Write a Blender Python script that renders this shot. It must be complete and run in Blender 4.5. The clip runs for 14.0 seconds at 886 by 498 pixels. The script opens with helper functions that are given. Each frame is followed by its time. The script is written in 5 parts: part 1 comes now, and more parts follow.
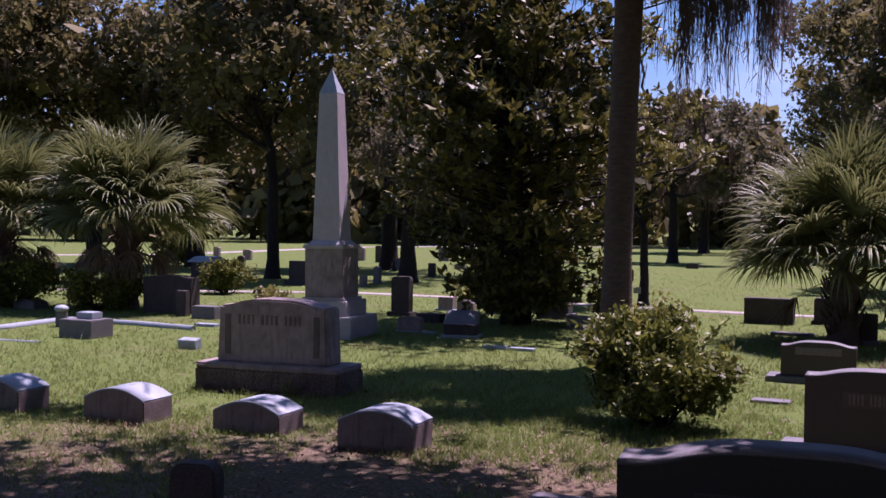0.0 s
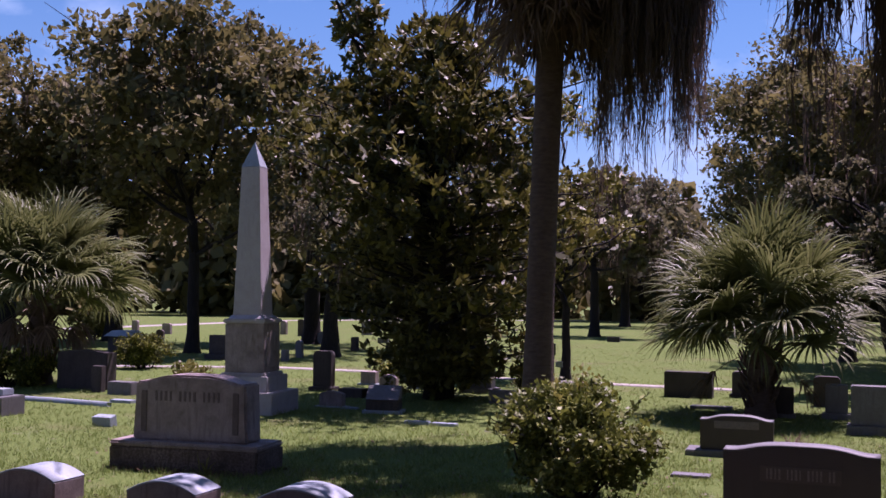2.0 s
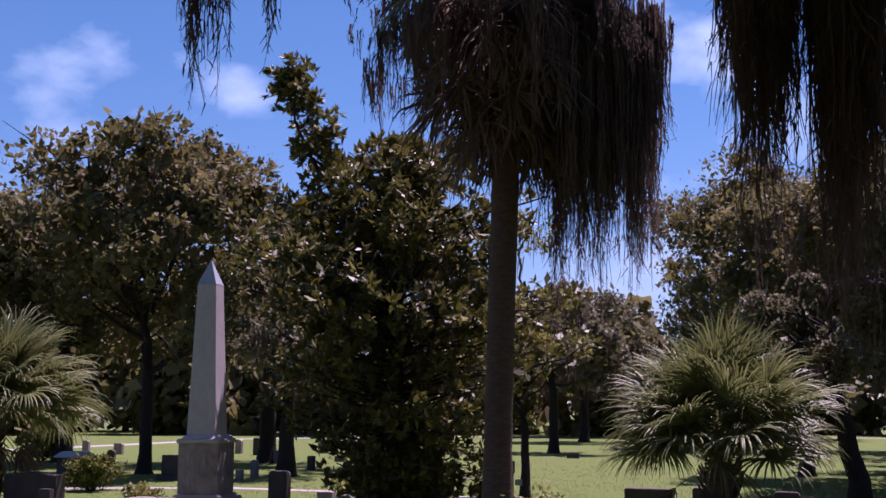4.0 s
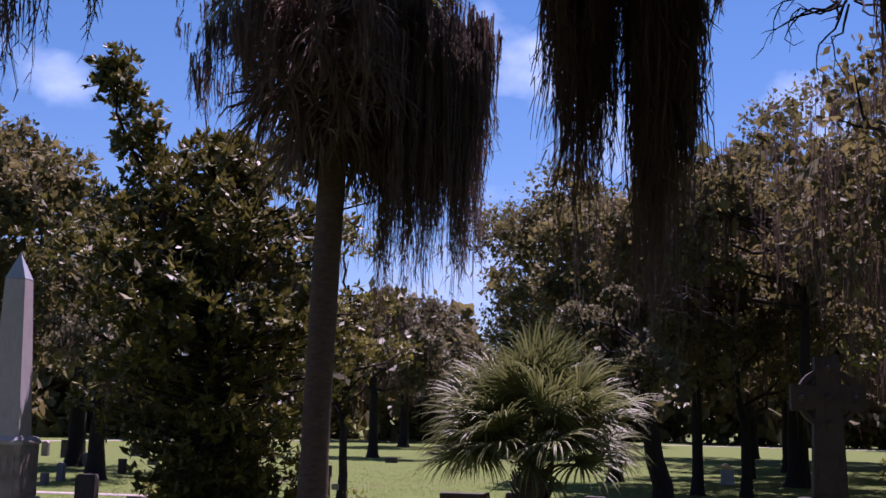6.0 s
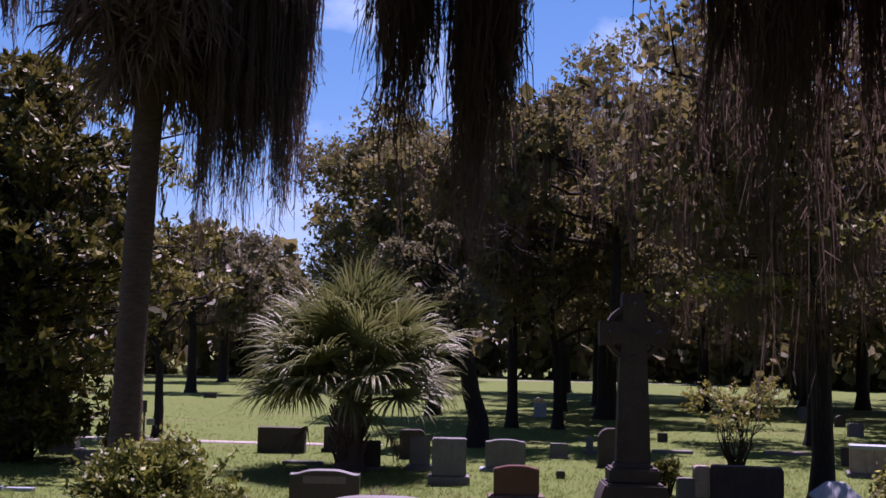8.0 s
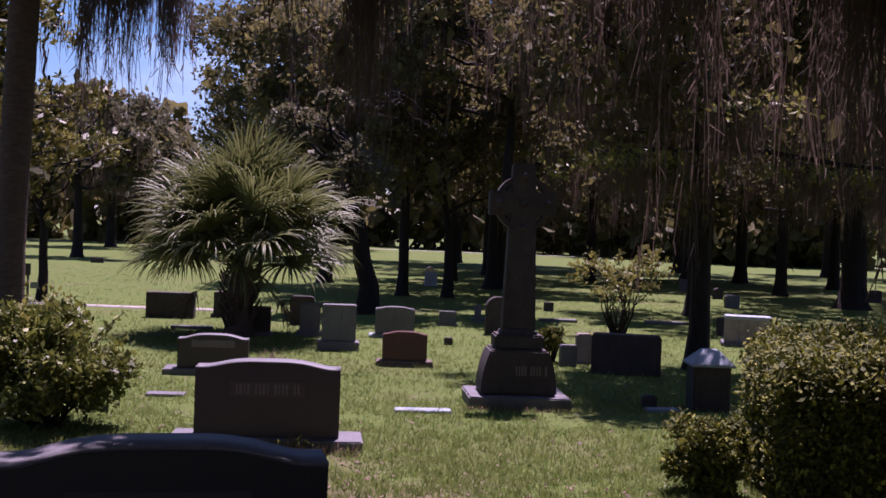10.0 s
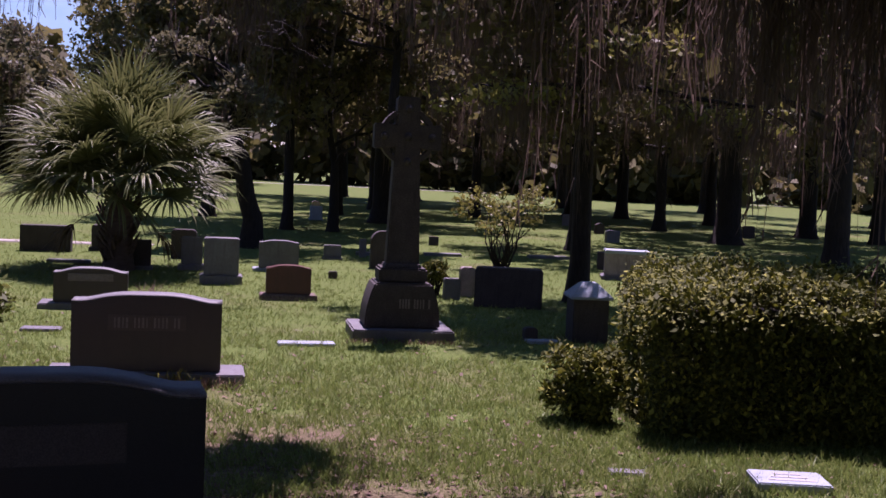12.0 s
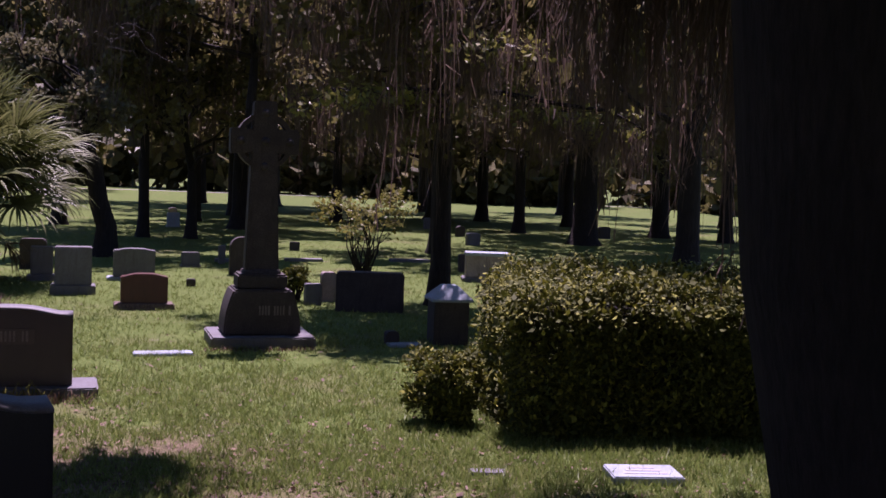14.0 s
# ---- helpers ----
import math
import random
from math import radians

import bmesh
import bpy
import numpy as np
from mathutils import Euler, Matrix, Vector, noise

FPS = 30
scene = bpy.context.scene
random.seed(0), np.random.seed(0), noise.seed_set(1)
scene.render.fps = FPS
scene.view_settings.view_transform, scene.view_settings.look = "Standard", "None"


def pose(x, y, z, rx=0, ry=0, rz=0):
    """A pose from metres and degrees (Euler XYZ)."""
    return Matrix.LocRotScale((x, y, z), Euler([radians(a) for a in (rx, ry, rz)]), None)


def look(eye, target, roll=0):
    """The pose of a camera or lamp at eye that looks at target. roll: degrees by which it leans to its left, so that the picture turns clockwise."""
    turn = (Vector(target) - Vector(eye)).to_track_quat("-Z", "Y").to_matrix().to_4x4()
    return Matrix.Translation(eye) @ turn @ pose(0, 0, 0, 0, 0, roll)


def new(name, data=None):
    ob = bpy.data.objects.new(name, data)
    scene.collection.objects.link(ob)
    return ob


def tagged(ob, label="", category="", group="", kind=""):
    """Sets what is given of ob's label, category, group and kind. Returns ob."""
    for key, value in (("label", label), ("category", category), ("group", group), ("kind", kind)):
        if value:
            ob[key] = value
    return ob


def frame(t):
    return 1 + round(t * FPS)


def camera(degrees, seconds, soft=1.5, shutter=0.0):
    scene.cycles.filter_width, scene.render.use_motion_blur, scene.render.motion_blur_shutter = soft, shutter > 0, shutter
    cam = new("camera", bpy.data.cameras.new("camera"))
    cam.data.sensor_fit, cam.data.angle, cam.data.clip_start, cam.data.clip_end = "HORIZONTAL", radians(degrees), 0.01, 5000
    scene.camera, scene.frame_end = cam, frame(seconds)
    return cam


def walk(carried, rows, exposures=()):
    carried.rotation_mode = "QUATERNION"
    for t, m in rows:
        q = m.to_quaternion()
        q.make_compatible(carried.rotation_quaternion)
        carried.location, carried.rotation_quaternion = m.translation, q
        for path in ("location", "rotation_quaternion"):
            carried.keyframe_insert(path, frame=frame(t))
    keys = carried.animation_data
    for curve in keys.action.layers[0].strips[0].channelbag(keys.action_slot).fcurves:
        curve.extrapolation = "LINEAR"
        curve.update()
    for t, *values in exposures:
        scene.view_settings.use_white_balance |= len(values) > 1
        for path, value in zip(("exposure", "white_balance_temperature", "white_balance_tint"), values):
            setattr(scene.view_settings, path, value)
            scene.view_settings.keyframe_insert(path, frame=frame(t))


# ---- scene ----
EYE, REACH = 1.9, 0.25
cam = camera(42.81, 14.0, soft=1.6)
# seconds, yaw, pitch, lean to the right: the camera turns on a tripod head just behind its lens
ROWS = [
    (0.0, -0.0, -1.56, -0.73), (0.5, -0.88, -0.92, -0.59), (1.0, -2.0, -0.16, -0.9), (1.5, -3.01, 0.99, -1.03),
    (2.0, -3.81, 2.2, -0.82), (2.5, -4.75, 3.55, -0.51), (3.0, -5.21, 4.84, -0.37), (3.2, -5.47, 5.67, -0.4),
    (3.9, -5.83, 7.77, -0.36), (4.6, -6.69, 9.28, -0.48), (5.3, -9.84, 9.33, -0.75), (5.5, -11.66, 9.09, -1.15),
    (6.0, -14.74, 8.37, -1.1), (6.5, -17.22, 7.82, -1.02), (7.0, -19.64, 7.03, -1.02), (7.5, -21.42, 6.61, -1.13),
    (8.0, -23.73, 5.32, -1.17), (8.5, -25.59, 3.38, -1.6), (8.7, -26.3, 2.48, -1.67), (9.4, -28.19, 0.2, -2.02),
    (10.1, -29.49, -1.27, -2.18), (10.8, -31.45, -2.39, -2.27), (11.0, -32.2, -2.71, -2.26), (11.5, -34.14, -3.51, -2.37),
    (12.0, -35.18, -4.15, -2.69), (12.5, -36.76, -3.8, -2.55), (13.0, -38.41, -3.71, -2.34), (13.5, -40.17, -3.71, -2.19),
    (14.0, -42.12, -3.65, -2.21),
]


def aim(yaw, pitch, lean):
    turn = pose(0, 0, 0, 0, 0, yaw) @ pose(0, 0, 0, 90 + pitch) @ pose(0, 0, 0, 0, 0, -lean)
    return Matrix.Translation(Vector((0, 0, EYE)) + turn.to_3x3() @ Vector((0, 0, -REACH))) @ turn


STOPS = 1.06
walk(cam, [(t, aim(*r)) for t, *r in ROWS], [(0, STOPS, 5880, 61), (14, STOPS, 5880, 61)])

# ---- light ----
SUN = Vector((0.285, 0.32, 1.0)).normalized()
sun_data = bpy.data.lights.new("sun", "SUN")
sun_data.energy, sun_data.angle, sun_data.color = 5.0, radians(0.5), (1.0, 0.945, 0.86)
sun = new("sun", sun_data)
sun.matrix_world = look((0, 0, 30), Vector((0, 0, 30)) - SUN)

world = bpy.data.worlds.new("sky")
scene.world = world
world.use_nodes = True
wn, wl = world.node_tree.nodes, world.node_tree.links
wn.clear()
sky = wn.new("ShaderNodeTexSky")
sky.sky_type, sky.sun_disc = "NISHITA", False
sky.sun_elevation, sky.sun_rotation = math.asin(SUN.z), math.atan2(SUN.x, SUN.y)
sky.air_density, sky.dust_density, sky.ozone_density = 1.0, 0.15, 4.0
coord = wn.new("ShaderNodeTexCoord")
stretch = wn.new("ShaderNodeMapping")
stretch.inputs["Scale"].default_value = (3.6, 3.6, 6.0)
stretch.inputs["Location"].default_value = (2.3, 0.6, 1.7)
puffs = wn.new("ShaderNodeTexNoise")
puffs.inputs["Scale"].default_value, puffs.inputs["Detail"].default_value = 2.1, 7
ramp = wn.new("ShaderNodeValToRGB")
ramp.color_ramp.elements[0].position, ramp.color_ramp.elements[1].position = 0.52, 0.70
cloud = wn.new("ShaderNodeMix")
cloud.data_type = "RGBA"
cloud.inputs["B"].default_value = (4.9, 7.5, 8.9, 1)
back = wn.new("ShaderNodeBackground")
back.inputs["Strength"].default_value = 0.048
wout = wn.new("ShaderNodeOutputWorld")
wl.new(coord.outputs["Generated"], stretch.inputs["Vector"])
wl.new(stretch.outputs["Vector"], puffs.inputs["Vector"])
wl.new(puffs.outputs["Fac"], ramp.inputs["Fac"])
wl.new(ramp.outputs["Color"], cloud.inputs["Factor"])
deep = wn.new("ShaderNodeHueSaturation")
deep.inputs["Saturation"].default_value = 1.2
deep.inputs["Hue"].default_value = 0.482
wl.new(sky.outputs["Color"], deep.inputs["Color"])
wl.new(deep.outputs["Color"], cloud.inputs["A"])
wl.new(cloud.outputs["Result"], back.inputs["Color"])
wl.new(back.outputs["Background"], wout.inputs["Surface"])


# ---- materials ----
def stops(node, *pairs):
    r = node.color_ramp
    while len(r.elements) < len(pairs):
        r.elements.new(0.5)
    for e, (p, c) in zip(r.elements, pairs):
        e.position, e.color = p, (*c, 1)
    return node


def surface(name, rough=0.8, metal=0.0, spec=0.5):
    m = bpy.data.materials.new(name)
    m.use_nodes = True
    n, l = m.node_tree.nodes, m.node_tree.links
    b = n["Principled BSDF"]
    b.inputs["Roughness"].default_value, b.inputs["Metallic"].default_value = rough, metal
    b.inputs["Specular IOR Level"].default_value = spec
    return m, n, l, b


def noise_at(n, l, scale, detail=4.0, rough=0.6, size=None, where="Object"):
    c = n.new("ShaderNodeTexCoord")
    t = n.new("ShaderNodeTexNoise")
    t.inputs["Scale"].default_value, t.inputs["Detail"].default_value, t.inputs["Roughness"].default_value = scale, detail, rough
    if size:
        mp = n.new("ShaderNodeMapping")
        mp.inputs["Scale"].default_value = size
        l.new(c.outputs[where], mp.inputs["Vector"])
        l.new(mp.outputs["Vector"], t.inputs["Vector"])
    else:
        l.new(c.outputs[where], t.inputs["Vector"])
    return t


def blend(n, l, a, b, f, mode="MIX"):
    x = n.new("ShaderNodeMix")
    x.data_type, x.blend_type = "RGBA", mode
    for key, v in (("A", a), ("B", b), ("Factor", f)):
        if isinstance(v, (int, float)):
            x.inputs[key].default_value = v
        elif isinstance(v, tuple):
            x.inputs[key].default_value = (*v, 1)
        else:
            l.new(v, x.inputs[key])
    return x.outputs["Result"]


def bumped(n, l, b, height, strength, distance):
    bp = n.new("ShaderNodeBump")
    bp.inputs["Strength"].default_value, bp.inputs["Distance"].default_value = strength, distance
    l.new(height, bp.inputs["Height"])
    l.new(bp.outputs["Normal"], b.inputs["Normal"])


def granite(name, light, dark, stain, rough=0.65, grain=140, streak=0.6):
    """Speckled stone with broad blotches and dark rain streaks."""
    m, n, l, b = surface(name, rough, spec=0.4)
    speck = stops(n.new("ShaderNodeValToRGB"), (0.36, dark), (0.62, light))
    l.new(noise_at(n, l, grain, 3).outputs["Fac"], speck.inputs["Fac"])
    blot = stops(n.new("ShaderNodeValToRGB"), (0.42, (0, 0, 0)), (0.68, (1, 1, 1)))
    l.new(noise_at(n, l, 3.5, 6, 0.65).outputs["Fac"], blot.inputs["Fac"])
    drip = stops(n.new("ShaderNodeValToRGB"), (0.48, (0, 0, 0)), (0.72, (1, 1, 1)))
    l.new(noise_at(n, l, 5.0, 5, 0.6, (4.0, 4.0, 0.6)).outputs["Fac"], drip.inputs["Fac"])
    most = n.new("ShaderNodeMath")
    most.operation = "MAXIMUM"
    l.new(blot.outputs["Color"], most.inputs[0])
    l.new(drip.outputs["Color"], most.inputs[1])
    part_of = n.new("ShaderNodeMath")
    part_of.operation = "MULTIPLY"
    part_of.inputs[1].default_value = streak
    l.new(most.outputs[0], part_of.inputs[0])
    l.new(blend(n, l, speck.outputs["Color"], stain, part_of.outputs[0]), b.inputs["Base Color"])
    bumped(n, l, b, noise_at(n, l, 60, 5).outputs["Fac"], 0.25, 0.004)
    return m


def foliage(name, dark, mid, light, rough=0.45, glow=0.3, back=None):
    """Thin leaves: glossy skin, light shining through, tone changing from leaf to leaf."""
    m, n, l, b = surface(name, rough, spec=0.3)
    geo = n.new("ShaderNodeNewGeometry")
    r = stops(n.new("ShaderNodeValToRGB"), (0.0, dark), (0.55, mid), (1.0, light))
    l.new(geo.outputs["Random Per Island"], r.inputs["Fac"])
    patch = noise_at(n, l, 0.9, 3)
    tone = blend(n, l, r.outputs["Color"], mid, patch.outputs["Fac"])
    l.new(tone, b.inputs["Base Color"])
    tr = n.new("ShaderNodeBsdfTranslucent")
    if back:
        tr.inputs["Color"].default_value = (*back, 1)
    else:
        l.new(tone, tr.inputs["Color"])
    mix = n.new("ShaderNodeMixShader")
    mix.inputs[0].default_value = glow
    l.new(b.outputs[0], mix.inputs[1])
    l.new(tr.outputs[0], mix.inputs[2])
    l.new(mix.outputs[0], n["Material Output"].inputs["Surface"])
    return m


def bark_like(name, light, dark, size=(9, 9, 1.6), rough=0.9, depth=0.03):
    m, n, l, b = surface(name, rough, spec=0.2)
    t = noise_at(n, l, 3.0, 7, 0.65, size)
    r = stops(n.new("ShaderNodeValToRGB"), (0.35, dark), (0.66, light))
    l.new(t.outputs["Fac"], r.inputs["Fac"])
    l.new(blend(n, l, r.outputs["Color"], dark, noise_at(n, l, 1.2, 4).outputs["Fac"]), b.inputs["Base Color"])
    bumped(n, l, b, t.outputs["Fac"], 0.8, depth)
    return m


def lawn(name):
    m, n, l, b = surface(name, 0.95, spec=0.1)
    fine = stops(n.new("ShaderNodeValToRGB"), (0.3, (0.042, 0.068, 0.014)), (0.52, (0.086, 0.124, 0.027)), (0.74, (0.175, 0.185, 0.070)))
    l.new(noise_at(n, l, 22, 6, 0.7).outputs["Fac"], fine.inputs["Fac"])
    dry = stops(n.new("ShaderNodeValToRGB"), (0.53, (0, 0, 0)), (0.76, (1, 1, 1)))
    l.new(noise_at(n, l, 0.55, 6, 0.68).outputs["Fac"], dry.inputs["Fac"])
    straw = stops(n.new("ShaderNodeValToRGB"), (0.35, (0.070, 0.060, 0.026)), (0.7, (0.190, 0.170, 0.085)))
    l.new(noise_at(n, l, 40, 4, 0.7).outputs["Fac"], straw.inputs["Fac"])
    grassy = blend(n, l, fine.outputs["Color"], straw.outputs["Color"], dry.outputs["Color"])
    # bare sandy spots
    bare = stops(n.new("ShaderNodeValToRGB"), (0.63, (0, 0, 0)), (0.70, (1, 1, 1)))
    l.new(noise_at(n, l, 1.7, 7, 0.7).outputs["Fac"], bare.inputs["Fac"])
    sand = stops(n.new("ShaderNodeValToRGB"), (0.3, (0.11, 0.09, 0.066)), (0.7, (0.30, 0.265, 0.21)))
    l.new(noise_at(n, l, 55, 4, 0.7).outputs["Fac"], sand.inputs["Fac"])
    grassy = blend(n, l, grassy, sand.outputs["Color"], bare.outputs["Color"])
    # bare earth and leaf litter under the near oak, fading out with a ragged edge
    c = n.new("ShaderNodeTexCoord")
    away = n.new("ShaderNodeVectorMath")
    away.operation = "DISTANCE"
    away.inputs[1].default_value = (-1.5, 4.0, 0.0)
    l.new(c.outputs["Object"], away.inputs[0])
    wob = n.new("ShaderNodeMath")
    wob.operation = "MULTIPLY_ADD"
    wob.inputs[1].default_value = 6.0
    l.new(noise_at(n, l, 0.8, 6, 0.7).outputs["Fac"], wob.inputs[0])
    l.new(away.outputs["Value"], wob.inputs[2])
    edge = n.new("ShaderNodeMapRange")
    edge.inputs["From Min"].default_value, edge.inputs["From Max"].default_value = 8.2, 10.4
    edge.inputs["To Min"].default_value, edge.inputs["To Max"].default_value = 1.0, 0.0
    l.new(wob.outputs[0], edge.inputs["Value"])
    soil = stops(n.new("ShaderNodeValToRGB"), (0.35, (0.052, 0.038, 0.024)), (0.5, (0.125, 0.092, 0.058)), (0.7, (0.24, 0.185, 0.125)))
    l.new(noise_at(n, l, 28, 6, 0.75).outputs["Fac"], soil.inputs["Fac"])
    l.new(blend(n, l, grassy, soil.outputs["Color"], edge.outputs["Result"]), b.inputs["Base Color"])
    bumped(n, l, b, noise_at(n, l, 30, 5, 0.7).outputs["Fac"], 0.7, 0.03)
    return m


GRANITE = granite("grey_granite", (0.155, 0.150, 0.160), (0.085, 0.080, 0.086), (0.065, 0.054, 0.052), 0.6)
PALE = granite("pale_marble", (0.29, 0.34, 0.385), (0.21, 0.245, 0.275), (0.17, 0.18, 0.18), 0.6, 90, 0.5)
OBELISK = granite("obelisk_marble", (0.40, 0.37, 0.38), (0.31, 0.285, 0.295), (0.24, 0.20, 0.20), 0.6, 90, 0.45)
WEATHERED = granite("weathered_granite", (0.34, 0.272, 0.26), (0.21, 0.163, 0.155), (0.09, 0.06, 0.05), 0.75, 120, 0.75)
# stained granite, darkened further for the canopy shade on the markers' fronts
SHADEDSTONE = granite("stained_shaded_granite", (0.20, 0.155, 0.150), (0.115, 0.087, 0.083), (0.055, 0.037, 0.031), 0.75, 120, 0.8)
CUTROCK = granite("rough_mossy_granite", (0.20, 0.145, 0.125), (0.08, 0.05, 0.042), (0.045, 0.028, 0.022), 0.9, 40, 0.8)
DARKSTONE = granite("dark_weathered_stone", (0.070, 0.053, 0.051), (0.033, 0.025, 0.024), (0.022, 0.016, 0.016), 0.8, 70, 0.8)
POLISHED = granite("polished_grey_granite", (0.066, 0.045, 0.045), (0.036, 0.026, 0.026), (0.03, 0.022, 0.022), 0.36, 200, 0.35)
BLACKSTONE = granite("polished_black_granite", (0.020, 0.020, 0.024), (0.009, 0.009, 0.011), (0.009, 0.009, 0.010), 0.3, 200, 0.3)
REDSTONE = granite("red_granite", (0.115, 0.040, 0.030), (0.06, 0.022, 0.018), (0.03, 0.014, 0.012), 0.4, 160, 0.4)
CUTTING = granite("cut_lettering", (0.20, 0.165, 0.16), (0.13, 0.10, 0.10), (0.07, 0.05, 0.045), 0.9, 100, 0.4)
CUTDARK = granite("shadowed_lettering", (0.17, 0.13, 0.12), (0.10, 0.075, 0.07), (0.03, 0.02, 0.02), 0.9, 100, 0.4)
PATH = granite("pale_sandy_road", (0.32, 0.29, 0.26), (0.20, 0.18, 0.155), (0.28, 0.25, 0.20), 0.95, 12, 0.5)
OAKLEAF = foliage("oak_leaves", (0.040, 0.040, 0.013), (0.122, 0.108, 0.036), (0.240, 0.200, 0.075), 0.7, 0.42)
PALELEAF = foliage("grey_green_leaves", (0.065, 0.065, 0.032), (0.120, 0.113, 0.056), (0.21, 0.19, 0.10), 0.6, 0.42)
MAGNOLIA = foliage("magnolia_leaves", (0.020, 0.024, 0.008), (0.085, 0.085, 0.020), (0.30, 0.27, 0.06), 0.5, 0.18, (0.14, 0.125, 0.025))
BUSHLEAF = foliage("bush_leaves", (0.038, 0.050, 0.010), (0.110, 0.130, 0.022), (0.34, 0.35, 0.065), 0.5, 0.28)
HEDGELEAF = foliage("hedge_leaves", (0.014, 0.020, 0.003), (0.075, 0.086, 0.009), (0.42, 0.40, 0.045), 0.8, 0.14)
SPRIG = foliage("young_leaves", (0.09, 0.09, 0.02), (0.17, 0.165, 0.035), (0.30, 0.27, 0.07), 0.5, 0.4)
PALMGREEN = foliage("palm_fronds", (0.060, 0.076, 0.022), (0.130, 0.145, 0.046), (0.25, 0.26, 0.10), 0.48, 0.3)
PALMDEAD = foliage("dead_palm_fronds", (0.08, 0.054, 0.038), (0.17, 0.113, 0.080), (0.30, 0.21, 0.14), 0.8, 0.28)
SPEAR = foliage("folded_palm_frond", (0.22, 0.27, 0.21), (0.30, 0.36, 0.28), (0.38, 0.44, 0.34), 0.3, 0.2)
MOSS = foliage("spanish_moss", (0.058, 0.042, 0.034), (0.115, 0.082, 0.063), (0.185, 0.135, 0.098), 0.95, 0.40)
GRASS = foliage("grass_blades", (0.080, 0.125, 0.022), (0.150, 0.205, 0.042), (0.34, 0.34, 0.13), 0.55, 0.42)
LITTER = foliage("dead_leaves", (0.06, 0.035, 0.022), (0.14, 0.085, 0.055), (0.28, 0.19, 0.12), 0.7, 0.1)
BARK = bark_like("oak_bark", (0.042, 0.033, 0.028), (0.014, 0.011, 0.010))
PALMBARK = bark_like("palm_bark", (0.15, 0.105, 0.085), (0.07, 0.046, 0.038), (3, 3, 9), 0.9, 0.02)
LAWN = lawn("lawn")
METAL = surface("painted_grey_metal", 0.5, 0.6)[0]
METAL.node_tree.nodes["Principled BSDF"].inputs["Base Color"].default_value = (0.12, 0.12, 0.12, 1)


# ---- builders ----
def raw(name, verts, faces):
    """A mesh from arrays of corners and of equal faces."""
    me = bpy.data.meshes.new(name)
    verts, faces = np.asarray(verts, np.float32), np.asarray(faces, np.int32)
    count, k = faces.shape
    me.vertices.add(len(verts))
    me.vertices.foreach_set("co", verts.ravel())
    me.loops.add(count * k)
    me.loops.foreach_set("vertex_index", faces.ravel())
    me.polygons.add(count)
    me.polygons.foreach_set("loop_start", np.arange(0, count * k, k, dtype=np.int32))
    me.update(calc_edges=True)
    me.validate()
    return me


def smooth(me):
    me.polygons.foreach_set("use_smooth", np.ones(len(me.polygons), bool))
    return me


def baked(bm, name):
    me = bpy.data.meshes.new(name)
    bmesh.ops.recalc_face_normals(bm, faces=bm.faces)
    bm.to_mesh(me)
    bm.free()
    return me


def part(name, me, material, parent, label="", m=None):
    if isinstance(me, bmesh.types.BMesh):
        me = baked(me, name)
    ob = new(name, me)
    if material and not me.materials:
        me.materials.append(material)
    ob.parent = parent
    if m is not None:
        ob.matrix_basis = m
    if name in ("moss", "crown", "leaves", "branchwork", "lettering", "blades"):
        tagged(ob, kind="stuff")
    return tagged(ob, label)


def thing(name, m, label, category, group="", kind=""):
    ob = new(name)
    ob.empty_display_size = 0.1
    ob.matrix_basis = m
    return tagged(ob, label, category, group, kind)


def prism(outline, depth, bevel=0.012, y0=0.0, lean=0.0, segs=2):
    """A slab: an outline in x and z, its front at y0, going back by depth; bevelled all round."""
    bm = bmesh.new()
    face = bm.faces.new([bm.verts.new((x, y0 + lean * z, z)) for x, z in outline])
    ext = bmesh.ops.extrude_face_region(bm, geom=[face])
    bmesh.ops.translate(bm, vec=(0, depth, 0), verts=[g for g in ext["geom"] if isinstance(g, bmesh.types.BMVert)])
    if bevel:
        bmesh.ops.recalc_face_normals(bm, faces=bm.faces)
        sharp = [e for e in bm.edges if len(e.link_faces) == 2 and e.calc_face_angle() > 0.5]
        bmesh.ops.bevel(bm, geom=sharp, offset=bevel, segments=segs, affect="EDGES", clamp_overlap=True)
    return bm


def block(w, d, h, z=0.0, bevel=0.012, taper=1.0, y=0.0, x=0.0):
    """A bevelled block, its middle at x, y and its underside at z; taper narrows the top."""
    bm = bmesh.new()
    bmesh.ops.create_cube(bm, size=1)
    for v in bm.verts:
        k = taper if v.co.z > 0 else 1.0
        v.co = Vector((x + v.co.x * w * k, y + v.co.y * d * k, z + (v.co.z + 0.5) * h))
    if bevel:
        bmesh.ops.bevel(bm, geom=list(bm.edges), offset=bevel, segments=2, affect="EDGES", clamp_overlap=True)
    return bm


def rugged(bm, amount, cell=0.08, seed=0):
    """Breaks up the faces of a block like pitched rock."""
    long_edges = [e for e in bm.edges if e.calc_length() > cell]
    for _ in range(4):
        long_edges = [e for e in bm.edges if e.calc_length() > cell * 1.6]
        if not long_edges:
            break
        bmesh.ops.subdivide_edges(bm, edges=long_edges, cuts=1, use_grid_fill=True)
    for v in bm.verts:
        q = v.co * 9 + Vector((seed, seed * 2.3, 0))
        v.co += Vector((noise.noise(q), noise.noise(q + Vector((9, 0, 0))), 0.5 * noise.noise(q + Vector((0, 9, 0))))) * amount
    return bm


